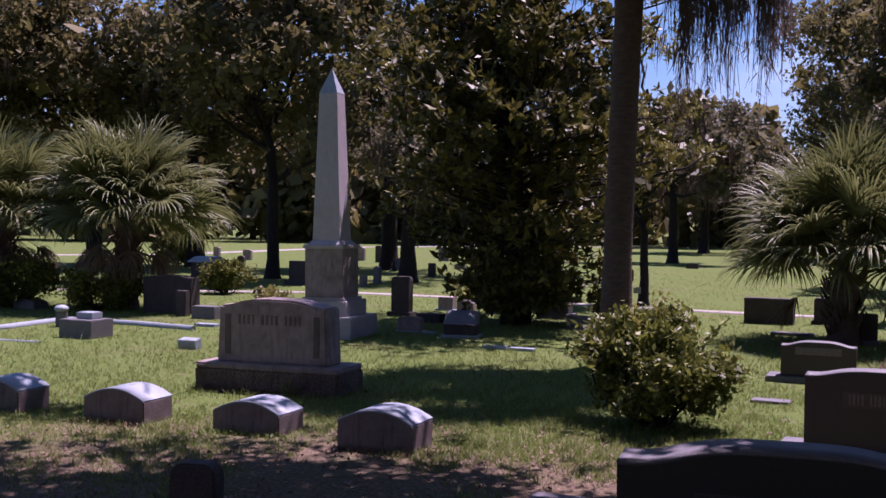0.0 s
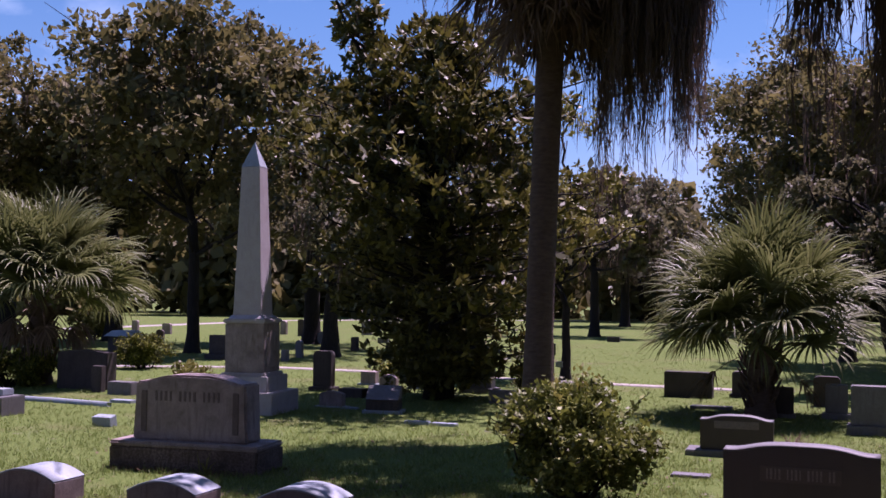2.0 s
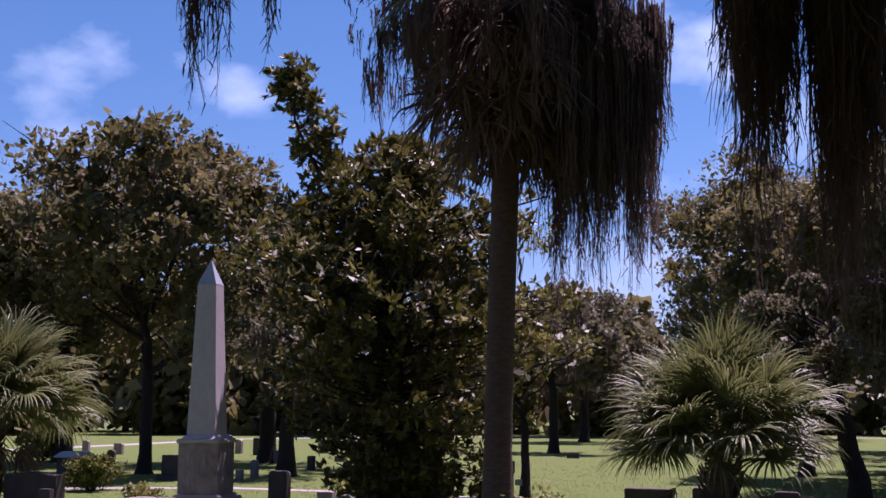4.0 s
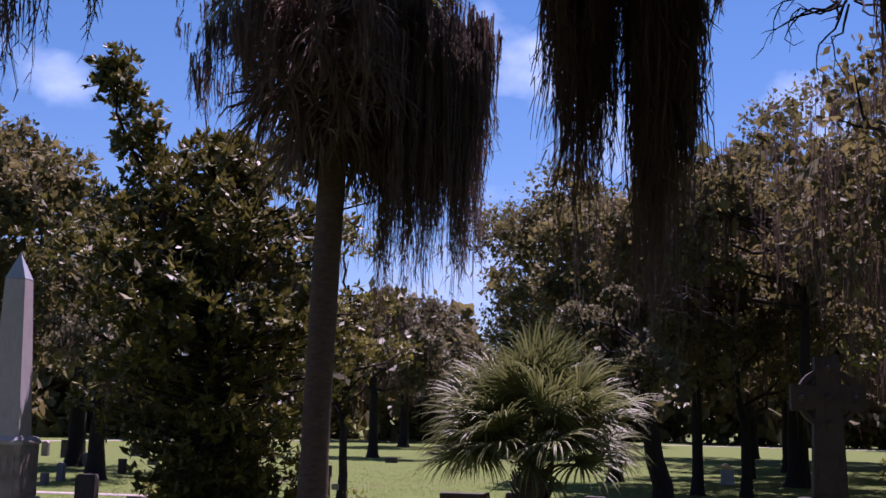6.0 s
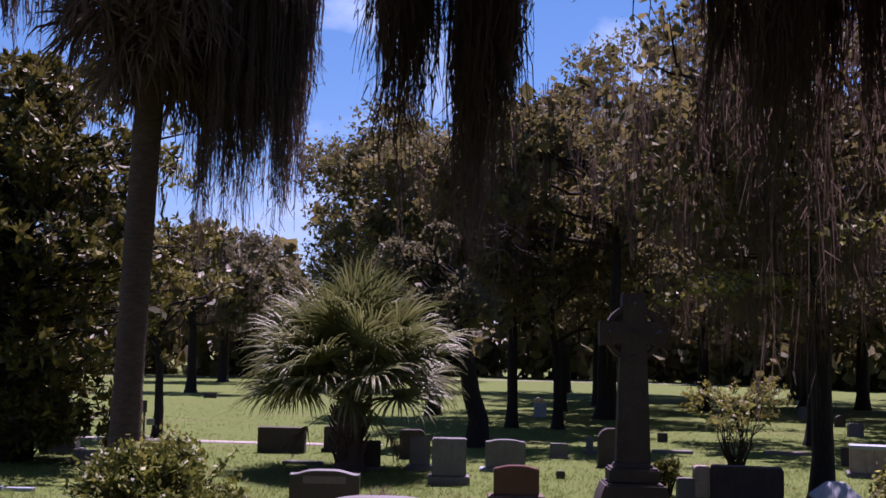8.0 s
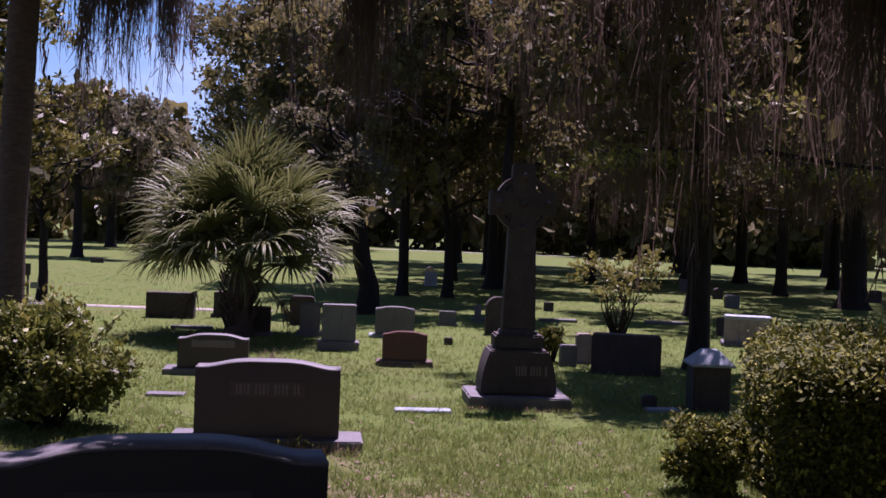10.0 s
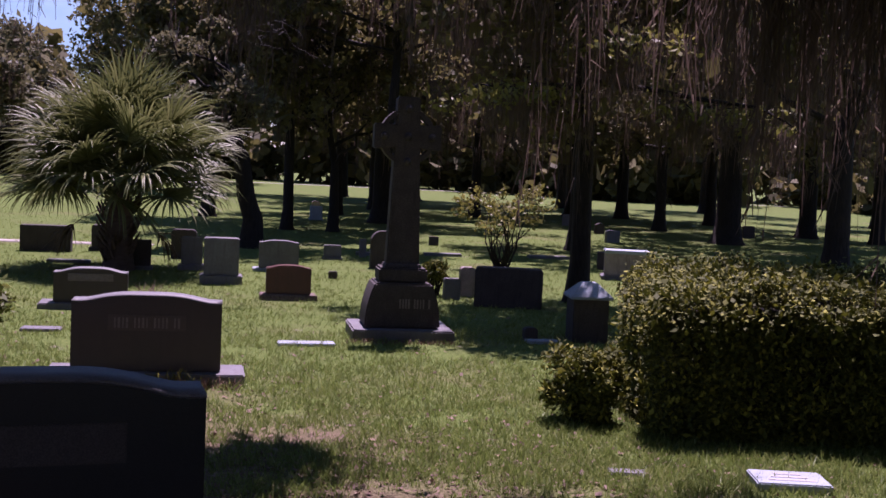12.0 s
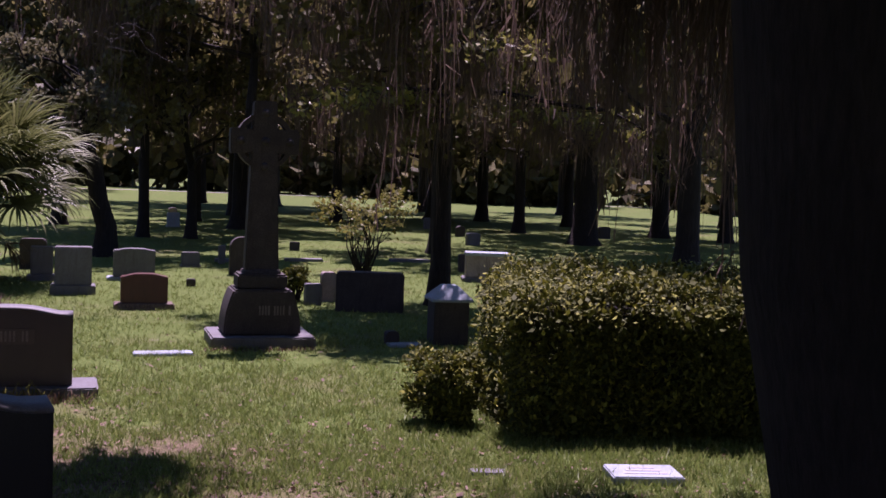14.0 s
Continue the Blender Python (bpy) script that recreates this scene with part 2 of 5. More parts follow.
def arched(w, h, rise, steps=10, shoulder=0.0, tapered=1.0):
    """The outline of a stone with a bowed top; a shoulder leaves flat ends beside the bow."""
    pts = [(-w / 2, 0), (w / 2, 0)]
    for i in range(steps + 1):
        u = 1 - 2 * i / steps
        x = u * w / 2 * tapered
        k = max(0.0, 1 - (abs(u) / (1 - shoulder)) ** 2) if shoulder else 1 - u * u
        if shoulder:
            k = k * k * (3 - 2 * k)
        pts.append((x, h - rise + rise * k))
    return pts


def rounded(w, h, r, steps=6):
    """The outline of a stone with rounded upper corners."""
    pts = [(-w / 2, 0), (w / 2, 0)]
    for i in range(steps + 1):
        a = math.pi / 2 * i / steps
        pts.append((w / 2 - r + r * math.cos(a), h - r + r * math.sin(a)))
    for i in range(steps + 1):
        a = math.pi / 2 * (1 + i / steps)
        pts.append((-w / 2 + r + r * math.cos(a), h - r + r * math.sin(a)))
    return pts


def bars(parent, material, count, x0, x1, z, height, y, label="row of worn cut letters", skew=0.0, rng=None):
    """Lettering that cannot be shown: short upright bars, joined in one mesh."""
    rng = rng or random.Random(count)
    bm = bmesh.new()
    count = 2 * count + 1
    step = (x1 - x0) / count
    for i in range(count):
        if i % 5 == 4:
            continue
        g = bmesh.ops.create_cube(bm, size=1)["verts"]
        wide = step * (0.35 + 0.3 * rng.random())
        for v in g:
            v.co = Vector((x0 + step * (i + 0.5) + v.co.x * wide, y + v.co.y * 0.012, z + v.co.z * height))
    return part("lettering", bm, material, parent, label)


def tubes(paths, sides=7):
    """Tapered tubes along paths of (x, y, z, radius) as one mesh."""
    V, F, n0 = [], [], 0
    ang = np.arange(sides) * 2 * math.pi / sides
    for path in paths:
        P = np.asarray(path, float)
        T = np.gradient(P[:, :3], axis=0)
        T /= np.linalg.norm(T, axis=1, keepdims=True) + 1e-9
        ref = np.array([1.0, 0, 0]) if abs(T[0, 0]) < 0.8 else np.array([0, 1.0, 0])
        A = np.cross(T, ref)
        A /= np.linalg.norm(A, axis=1, keepdims=True) + 1e-9
        B = np.cross(T, A)
        ring = P[:, None, :3] + P[:, None, 3:4] * (A[:, None] * np.cos(ang)[None, :, None] + B[:, None] * np.sin(ang)[None, :, None])
        V.append(ring.reshape(-1, 3))
        for i in range(len(P) - 1):
            for j in range(sides):
                a, b = n0 + i * sides + j, n0 + i * sides + (j + 1) % sides
                F.append((a, b, b + sides, a + sides))
        n0 += len(P) * sides
    return smooth(raw("tubes", np.concatenate(V), F))


def unit(v):
    return v / (np.linalg.norm(v, axis=-1, keepdims=True) + 1e-9)


def leaves(rng, at_points, size, slim=0.45, up=0.3, out=None, vary=0.35):
    """One diamond-shaped, slightly folded leaf at each point."""
    n = len(at_points)
    axis = rng.normal(size=(n, 3))
    if out is not None:
        axis = axis * 0.7 + out
    axis = unit(axis)
    side = unit(np.cross(axis, unit(rng.normal(size=(n, 3)) + np.array([0, 0, up * 3]))))
    fold = np.cross(axis, side)
    s = size * (1 + vary * rng.normal(size=(n, 1))).clip(0.45, 1.9)
    c = at_points
    quad = np.stack([c - axis * s * 0.5, c + side * s * slim * 0.5 + fold * s * 0.08, c + axis * s * 0.5, c - side * s * slim * 0.5 + fold * s * 0.08], 1)
    return quad.reshape(-1, 3)


def leaf_mesh(name, quads):
    return raw(name, quads, np.arange(len(quads)).reshape(-1, 4))


def lobed_crown(rng, centre, radius, lobes, clumps, per, leaf, slim=0.45, lobe_size=0.36, low=-0.5, tight=0.2):
    """Leaves in lobes on an uneven ellipsoid, with gaps between them; gives the corners and the lobes' middles."""
    centre, radius = np.asarray(centre, float), np.asarray(radius, float)
    heads, pts, outs = [], [], []
    for i in range(lobes):
        while True:
            d = unit(rng.normal(size=3))
            if d[2] > low:
                break
        heads.append(centre + d * radius * rng.uniform(0.42, 0.86))
        r = radius.mean() * lobe_size * rng.uniform(0.7, 1.35)
        q = unit(rng.normal(size=(clumps, 3)) + np.array([0, 0, 0.35]) + d * 0.35) * r * rng.uniform(0.5, 1.0, (clumps, 1)) * np.array([1, 1, 0.72])
        mid = heads[-1] + q
        p = np.repeat(mid, per, 0) + rng.normal(size=(clumps * per, 3)) * r * tight
        pts.append(p)
        outs.append(unit(p - heads[-1]) * 0.5)
    return leaves(rng, np.concatenate(pts), leaf, slim, out=np.concatenate(outs)), np.array(heads)


def hanging(rng, anchors, lengths, strands, width, spread=0.06, segs=6, sway=0.05, wisps=3):
    """Hanging moss: each anchor bears a few pointed beards of tangled strands with short side wisps."""
    anchors, lengths = np.asarray(anchors, float), np.asarray(lengths, float)
    beards = 4
    c = np.repeat(anchors, beards, 0)
    shift = rng.normal(size=(len(c), 3)) * np.array([spread, spread, spread * 0.6])
    c = c + shift
    long = np.repeat(lengths, beards) * np.exp(-0.22 * (np.linalg.norm(shift[:, :2], axis=1) / spread) ** 2) * rng.uniform(0.55, 1.0, len(c))
    swing = rng.normal(size=(len(c), 2)) * sway * 0.8
    each = max(2, strands // beards)
    a = np.repeat(c, each, 0)
    n = len(a)
    off = rng.normal(size=(n, 3)) * np.array([0.42, 0.42, 0.3]) * spread
    ln = np.repeat(long, each) * rng.uniform(0.4, 1.0, n) ** 0.5
    pull = np.repeat(swing, each, 0)
    sweep = np.repeat(rng.uniform(0, 6.28, (len(c), 2)), each, 0)
    bend = np.repeat(rng.uniform(0.01, 0.05, (len(c), 1)), each, 0)
    face = rng.uniform(0, math.pi, n)
    side = np.stack([np.cos(face), np.sin(face), np.zeros(n)], -1)
    phase, curl = rng.uniform(0, 6.28, (n, 2)), rng.uniform(0.006, 0.028, (n, 1)) * min(1.0, segs / 6)
    drift = np.zeros((n, 3))
    rows, mids = [], []
    for k in range(segs + 1):
        s = k / segs
        drift[:, :2] += (rng.normal(size=(n, 2)) * sway + pull) * ln[:, None] / segs
        wave = np.zeros((n, 3))
        wave[:, :2] = np.sin(phase + s * ln[:, None] * 11.0) * curl * (0.3 + s) + np.sin(sweep + s * ln[:, None] * 4.5) * bend * s
        mid = a + off * (1 - 0.4 * s) + drift + wave - np.array([0, 0, 1.0]) * (ln * s)[:, None]
        w = width * (0.35 + 0.65 * rng.uniform(0.3, 1.0, n)) * (1.0 - 0.75 * s ** 1.5)
        rows.append(np.stack([mid - side * w[:, None] / 2, mid + side * w[:, None] / 2], 1))
        mids.append(mid)
    V = np.stack(rows, 1).reshape(-1, 3)
    base = (np.arange(n) * (segs + 1) * 2)[:, None, None]
    k = np.arange(segs)[None, :, None] * 2
    F = (base + k + np.array([0, 1, 3, 2])[None, None, :]).reshape(-1, 4)
    fuzz = []
    M = np.stack(mids, 1)
    for _ in range(wisps):
        at = M[np.arange(n), rng.integers(1, segs + 1, n)] + np.array([0, 0, 1.0]) * (rng.uniform(0, 1, n) * ln / segs)[:, None]
        d = rng.normal(size=(n, 3)) * np.array([0.38, 0.38, 0.2]) - np.array([0, 0, 0.8])
        e = at + d * (0.06 + 0.04 * ln.clip(0, 3) * rng.uniform(0.3, 1.4, n))[:, None]
        hw = side * width * 0.32
        fuzz.append(np.stack([at - hw, at + hw, e + hw * 0.25, e - hw * 0.25], 1))
    if fuzz:
        W = np.concatenate(fuzz).reshape(-1, 3)
        F = np.concatenate([F, len(V) + np.arange(len(W)).reshape(-1, 4)])
        V = np.concatenate([V, W])
    return raw("moss", V, F)


# ---- ground and roads ----
def ground_sheet():
    radii = [0, 1.5, 3, 4.5, 6, 8, 10, 13, 17, 22, 28, 36, 48, 65, 90, 130, 200, 400, 900, 2500]
    n = 96
    V, F = [(0, 0, 0)], []
    for r in radii[1:]:
        for j in range(n):
            a = 2 * math.pi * j / n
            V.append((r * math.cos(a), r * math.sin(a), 0.0))
    tri = []
    for j in range(n):
        tri.append((0, 1 + j, 1 + (j + 1) % n))
    for i in range(len(radii) - 2):
        for j in range(n):
            a, b = 1 + i * n + j, 1 + i * n + (j + 1) % n
            F.append((a, a + n, b + n, b))
    me = bpy.data.meshes.new("ground")
    me.from_pydata(V, [], tri + F)
    me.update()
    return smooth(me)


ground = part("ground", ground_sheet(), LAWN, None)
tagged(ground, "sunlit lawn with dry patches and leaf litter", "ground", kind="structure")


def strip_mesh(points, width, z0, z1):
    """A flat band with thickness along a line of points."""
    P = np.array(points, float)
    T = unit(np.gradient(P, axis=0))
    N = np.stack([-T[:, 1], T[:, 0]], -1) * width / 2
    V, F = [], []
    for p, q in zip(P, N):
        V += [(*(p - q), z0), (*(p + q), z0), (*(p + q), z1), (*(p - q), z1)]
    for i in range(len(P) - 1):
        for j in range(4):
            a, b = i * 4 + j, i * 4 + (j + 1) % 4
            F.append((a, b, b + 4, a + 4))
    F += [(0, 1, 2, 3), tuple(len(V) - 4 + k for k in (3, 2, 1, 0))]
    return raw("strip", V, F)


def along(points, steps=10, wobble=0.0, seed=1):
    r = random.Random(seed)
    out = []
    for (x0, y0), (x1, y1) in zip(points, points[1:]):
        for i in range(steps):
            k = i / steps
            out.append((x0 + (x1 - x0) * k + r.uniform(-wobble, wobble), y0 + (y1 - y0) * k + r.uniform(-wobble, wobble)))
    out.append(points[-1])
    return out


road = part("road", strip_mesh(along([(-12.53, 28.23), (-4.97, 28.38), (-2.14, 28.39), (0.22, 27.25), (5.67, 23.87), (8.6, 22.5)], 6, 0.05), 0.55, -0.05, 0.012), PATH, None)
tagged(road, "narrow pale sandy track across the lawn", "path", kind="structure")
road = part("road", strip_mesh(along([(-35.37, 43.86), (-13.34, 53.38), (-5.17, 71.79), (3.07, 77.93), (18.43, 81.83), (39.89, 79.80), (58.65, 68.32), (85.24, 51.17)], 8, 0.1), 1.3, -0.05, 0.012), PATH, None)
tagged(road, "distant pale sandy road", "road", kind="structure")

YAW = -24.0     # all graves face the same way


# ---- gravestones ----
def headstone(x, y, w, h, d, stone, top="serp", base=None, rise=0.06, label="", yaw=YAW, base_stone=None, name="headstone", letters=0, group="headstones", rough=0.0, tilt=0.0, front_panel=None):
    """A die on its base; x, y is the middle of its front on the ground."""
    root = thing(name, pose(x, y, 0, tilt, 0, yaw), label, "gravestone", group)
    z = 0.0
    front = 0.0
    if base:
        bw, bh, bd = base
        front = (bd - d) / 2
        bm = block(bw, bd, bh + 0.06, -0.06, 0.012, y=bd / 2)
        if rough:
            bm = rugged(bm, rough, 0.09, x)
        part("base", bm, base_stone or stone, root)
        z = bh
    if top == "serp":
        pts = arched(w, h, rise, 18, 0.12)
    elif top == "arch":
        pts = arched(w, h, rise, 12)
    elif top == "round":
        pts = rounded(w, h, rise)
    else:
        pts = [(-w / 2, 0), (w / 2, 0), (w / 2, h), (-w / 2, h)]
    pts = [(px, pz + (z if pz > 0 or base else -0.05)) for px, pz in pts]
    die = part("die", prism(pts, d, 0.012, front), stone, root)
    if letters:
        bars(die, CUTTING, letters, -w * 0.27, w * 0.27, z + h * 0.66, h * 0.13, front - 0.002)
    return root, z, front, die


def crest(parent, w, h, rise, d, front, stone, label="top edge strip coloured pale for the light on it"):
    """A thin paler strip along a serpentine stone's upper face, painting the light caught there."""
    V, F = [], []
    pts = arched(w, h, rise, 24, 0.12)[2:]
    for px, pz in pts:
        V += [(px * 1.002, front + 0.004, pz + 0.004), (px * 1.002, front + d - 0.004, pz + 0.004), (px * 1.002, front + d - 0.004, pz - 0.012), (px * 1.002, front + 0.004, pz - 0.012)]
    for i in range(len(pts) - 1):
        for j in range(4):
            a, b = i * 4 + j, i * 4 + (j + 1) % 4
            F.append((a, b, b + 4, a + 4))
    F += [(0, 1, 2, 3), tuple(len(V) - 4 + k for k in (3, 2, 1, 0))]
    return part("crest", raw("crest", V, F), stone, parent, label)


# large granite family stone on a rough moulded plinth
fam = thing("family_monument", pose(-1.89, 12.30, 0, 0, 0, -19), "large weathered grey granite family monument on a rough stained plinth", "monument")
plinth = part("plinth", rugged(block(1.72, 0.66, 0.27, -0.03, 0.02, y=0.33), 0.014, 0.1, 4), CUTROCK, fam, "dark stained rough-hewn granite plinth")
cap = block(1.74, 0.68, 0.055, 0.236, 0.024, y=0.33)
part("plinth_cap", cap, WEATHERED, plinth, "lighter rounded cap stone of the plinth")
pts = arched(1.34, 0.70, 0.075, 18, 0.1, 0.955)
die = part("die", prism([(px, pz + 0.29) for px, pz in pts], 0.36, 0.022, 0.15), WEATHERED, fam)
bars(die, CUTDARK, 7, -0.42, 0.42, 0.765, 0.105, 0.152, "seven raised worn letters")
for sx in (-1, 1):
    part("side_panel", block(0.07, 0.02, 0.44, 0.38, 0.006, y=0.15, x=sx * 0.535), CUTDARK, die, "narrow carved border panel")

# low footstones with bowed tops
for (fx, fy, fh) in ((-4.30, 10.98, 0.31), (-2.98, 10.47, 0.31), (-1.70, 10.02, 0.28), (-0.54, 9.34, 0.33)):
    r, _, _, die = headstone(fx, fy, 0.67, fh, 0.44, SHADEDSTONE, "arch", None, 0.10, "low weathered granite grave marker, bowed top coloured pale as if sunlit", -22, name="grave_marker", group="row of low markers")
    # a paler skin on the bowed top paints the light falling there
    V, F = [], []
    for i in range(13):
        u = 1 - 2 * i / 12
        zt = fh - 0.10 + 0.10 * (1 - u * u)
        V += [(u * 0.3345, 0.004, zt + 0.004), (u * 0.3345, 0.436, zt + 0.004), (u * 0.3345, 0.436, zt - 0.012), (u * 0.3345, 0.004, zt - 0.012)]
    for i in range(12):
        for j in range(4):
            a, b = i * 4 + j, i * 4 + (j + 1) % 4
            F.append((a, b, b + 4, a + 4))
    part("top", raw("top", V, F), PALE, r, "top face coloured pale for sun and sky light")


def obelisk(x, y, yaw):
    o = thing("obelisk", pose(x, y, 0, 0, -0.6, yaw), "tall pale marble obelisk on a stepped base with a darker die", "monument")
    part("base_step", block(1.12, 1.12, 0.38, -0.05, 0.012), OBELISK, o, "light granite lower step")
    part("upper_step", block(0.85, 0.85, 0.24, 0.332, 0.012), OBELISK, o)
    part("moulding", block(0.76, 0.76, 0.05, 0.57, 0.02), OBELISK, o, "pale moulded course")
    die = part("die", block(0.65, 0.65, 0.77, 0.618, 0.012), WEATHERED, o, "weathered die with sunk panels")
    for a in range(4):
        m = pose(0, 0, 0, 0, 0, 90 * a)
        part("panel", block(0.48, 0.014, 0.56, 0.70, 0.005, y=-0.325), WEATHERED, die, m=m)
    part("cornice", block(0.71, 0.71, 0.07, 1.386, 0.02), OBELISK, o)
    part("wash", block(0.61, 0.61, 0.06, 1.452, 0.008, taper=0.82), OBELISK, o)
    bm = bmesh.new()
    s0, s1, z0, z1, z2 = 0.235, 0.153, 1.505, 3.85, 4.26
    lo = [bm.verts.new((a * s0, b * s0, z0)) for a, b in ((-1, -1), (1, -1), (1, 1), (-1, 1))]
    hi = [bm.verts.new((a * s1, b * s1, z1)) for a, b in ((-1, -1), (1, -1), (1, 1), (-1, 1))]
    bm.faces.new(lo[::-1])
    for i in range(4):
        bm.faces.new((lo[i], lo[(i + 1) % 4], hi[(i + 1) % 4], hi[i]))
    bm.faces.new(hi)
    bmesh.ops.bevel(bm, geom=list(bm.edges), offset=0.006, segments=1, affect="EDGES")
    part("shaft", bm, OBELISK, o)
    bm = bmesh.new()
    s1 = 0.155
    hi = [bm.verts.new((a * s1, b * s1, z1 + 0.001)) for a, b in ((-1, -1), (1, -1), (1, 1), (-1, 1))]
    tip = bm.verts.new((0, 0, z2))
    bm.faces.new(hi[::-1])
    for i in range(4):
        bm.faces.new((hi[i], hi[(i + 1) % 4], tip))
    part("pyramidion", bm, PALE, o, "pale pointed top")
    return o


obelisk(-1.76, 18.3, -18)

# polished family stones beside the camera
r, z, f, die = headstone(3.43, 8.98, 1.20, 0.63, 0.26, POLISHED, "serp", (1.60, 0.09, 0.50), 0.055, "dark polished granite headstone with a serpentine top and pale base", base_stone=GRANITE, rough=0.006, yaw=-24)
panel = part("name_panel", block(0.62, 0.016, 0.13, 0.09 + 0.34, 0.004, y=f), granite("sunk_panel", (0.105, 0.078, 0.075), (0.07, 0.052, 0.05), (0.05, 0.04, 0.04), 0.9, 150, 0.3), die, "lighter frosted name panel")
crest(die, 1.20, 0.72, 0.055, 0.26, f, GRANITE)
bars(die, CUTTING, 8, -0.27, 0.27, 0.09 + 0.405, 0.085, f - 0.006, "eight raised letters")
r, z, f, die = headstone(4.40, 13.44, 0.85, 0.41, 0.24, POLISHED, "serp", (1.18, 0.07, 0.46), 0.05, "brown-grey granite headstone with a serpentine top on a low base", base_stone=GRANITE, yaw=-22)
part("name_panel", block(0.52, 0.014, 0.09, 0.07 + 0.26, 0.004, y=f), CUTTING, die, "shallow name panel")
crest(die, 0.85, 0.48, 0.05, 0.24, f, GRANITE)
r, z, f, die = headstone(1.285, 4.39, 1.30, 0.83, 0.28, BLACKSTONE, "serp", (1.75, 0.18, 0.53), 0.07, "large black polished granite headstone with a serpentine top", base_stone=BLACKSTONE, yaw=-16.5)
part("name_panel", block(0.70, 0.014, 0.16, 0.18 + 0.50, 0.004, y=f), granite("dull_black", (0.06, 0.05, 0.05), (0.03, 0.028, 0.028), (0.03, 0.02, 0.02), 0.8, 150, 0.3), die, "dull name panel")
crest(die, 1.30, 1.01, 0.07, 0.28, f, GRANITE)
headstone(-1.36, 6.40, 0.27, 0.53, 0.14, DARKSTONE, "round", None, 0.08, "small dark rounded headstone in deep shade", yaw=-12)

# block with a step and a ball
ub = thing("grave_block", pose(-5.58, 17.36, 0, 0, 0, -24), "grey stone block with a stepped pale top beside a curb", "gravestone")
part("body", block(0.62, 0.52, 0.32, -0.04, 0.012, y=0.26), GRANITE, ub)
part("top_slab", block(0.30, 0.26, 0.10, 0.282, 0.012, y=0.3, x=0.03), PALE, ub, "pale upper slab")
bm = bmesh.new()
bmesh.ops.create_uvsphere(bm, u_segments=14, v_segments=8, radius=0.12)
bmesh.ops.scale(bm, vec=(1, 1, 0.55), verts=bm.verts)
bl = thing("stone_urn", pose(-6.37, 19.13, 0.0, 0, 0, 0), "small pale squat stone urn on the grass", "urn")
bmesh.ops.translate(bm, vec=(0, 0, 0.30), verts=bm.verts)
part("bowl", bm, PALE, bl)
part("foot", block(0.16, 0.16, 0.28, -0.03, 0.01), GRANITE, bl)

# flat markers
def flat_marker(x, y, w, d, h, stone, label, yaw=YAW, letters=3, slope=0.0):
    r = thing("flat_marker", pose(x, y, 0, slope, 0, yaw), label, "gravestone", "flat markers")
    slab = part("slab", block(w, d, h + 0.05, -0.05, 0.008, y=d / 2), stone, r)
    if letters:
        bm = bmesh.new()
        for k in range(letters):
            g = bmesh.ops.create_cube(bm, size=1)["verts"]
            for v in g:
                v.co = Vector((v.co.x * w * (0.62 - 0.12 * k), d * (0.28 + 0.22 * k) + v.co.y * d * 0.07, h + 0.001 + v.co.z * 0.004))
        part("lettering", bm, OBELISK, slab, "worn lines of lettering")
    return r


flat_marker(5.855, 4.46, 0.46, 0.32, 0.055, PALE, "flat pale marble grave marker in the grass", yaw=-37)
flat_marker(5.17, 5.2, 0.24, 0.12, 0.02, GRANITE, "small sunken stone marker in the grass", letters=0, yaw=-37)
flat_marker(5.60, 10.26, 0.58, 0.20, 0.03, PALE, "narrow flat pale marker in the grass", letters=1)
flat_marker(8.16, 9.56, 0.36, 0.20, 0.03, PALE, "flat pale marker near the hedge", letters=1)
flat_marker(0.75, 16.60, 0.38, 0.12, 0.05, PALE, "low pale kerb stone in the grass", letters=0)
flat_marker(1.13, 16.40, 0.38, 0.12, 0.045, PALE, "low pale kerb stone in the grass", letters=0)
flat_marker(3.42, 11.98, 0.40, 0.22, 0.03, GRANITE, "sunken grey flat marker in the grass", letters=0)
flat_marker(0.75, 7.60, 0.42, 0.25, 0.04, GRANITE, "flat grey marker in the shade", letters=0)
flat_marker(-3.60, 16.15, 0.30, 0.16, 0.13, PALE, "small pale wedge marker in the grass", letters=1, slope=10)
flat_marker(-4.04, 19.38, 0.42, 0.18, 0.05, PALE, "short pale kerb stone", letters=0)


def curb(points, label, w=0.10, h=0.07):
    tagged(part("curb", strip_mesh(along(points, 6, 0.004), w, -0.05, h), PALE, None), label, "curb", "grave curbs", "structure")


curb([(-10.90, 16.37), (-7.17, 18.53), (-6.69, 20.02)], "low whitewashed grave curb in the lawn")
curb([(-6.60, 20.13), (-5.24, 19.51), (-4.08, 18.79)], "low whitewashed grave curb in the lawn")
curb([(-8.36, 17.03), (-6.55, 16.97), (-5.88, 16.74)], "low pale stone curb in the lawn", 0.05, 0.02)
curb([(-3.62, 21.14), (-2.91, 22.44)], "low pale stone curb in the lawn", 0.12, 0.05)

# middle ground, behind the obelisk
headstone(-5.29, 21.90, 1.07, 0.73, 0.33, DARKSTONE, "serp", None, 0.04, "wide dark weathered headstone beneath a palm", yaw=-20)
headstone(-4.89, 21.30, 0.23, 0.48, 0.15, DARKSTONE, "flat", None, 0.04, "short dark stone post in front of a headstone", name="stone_post")
headstone(-4.37, 20.82, 0.50, 0.23, 0.29, GRANITE, "flat", None, 0, "low grey stone block on the lawn", name="grave_block")
bx = thing("box_tomb", pose(-7.09, 33.13, 0, 0, 0, YAW), "small box tomb with a pale hipped lid", "tomb")
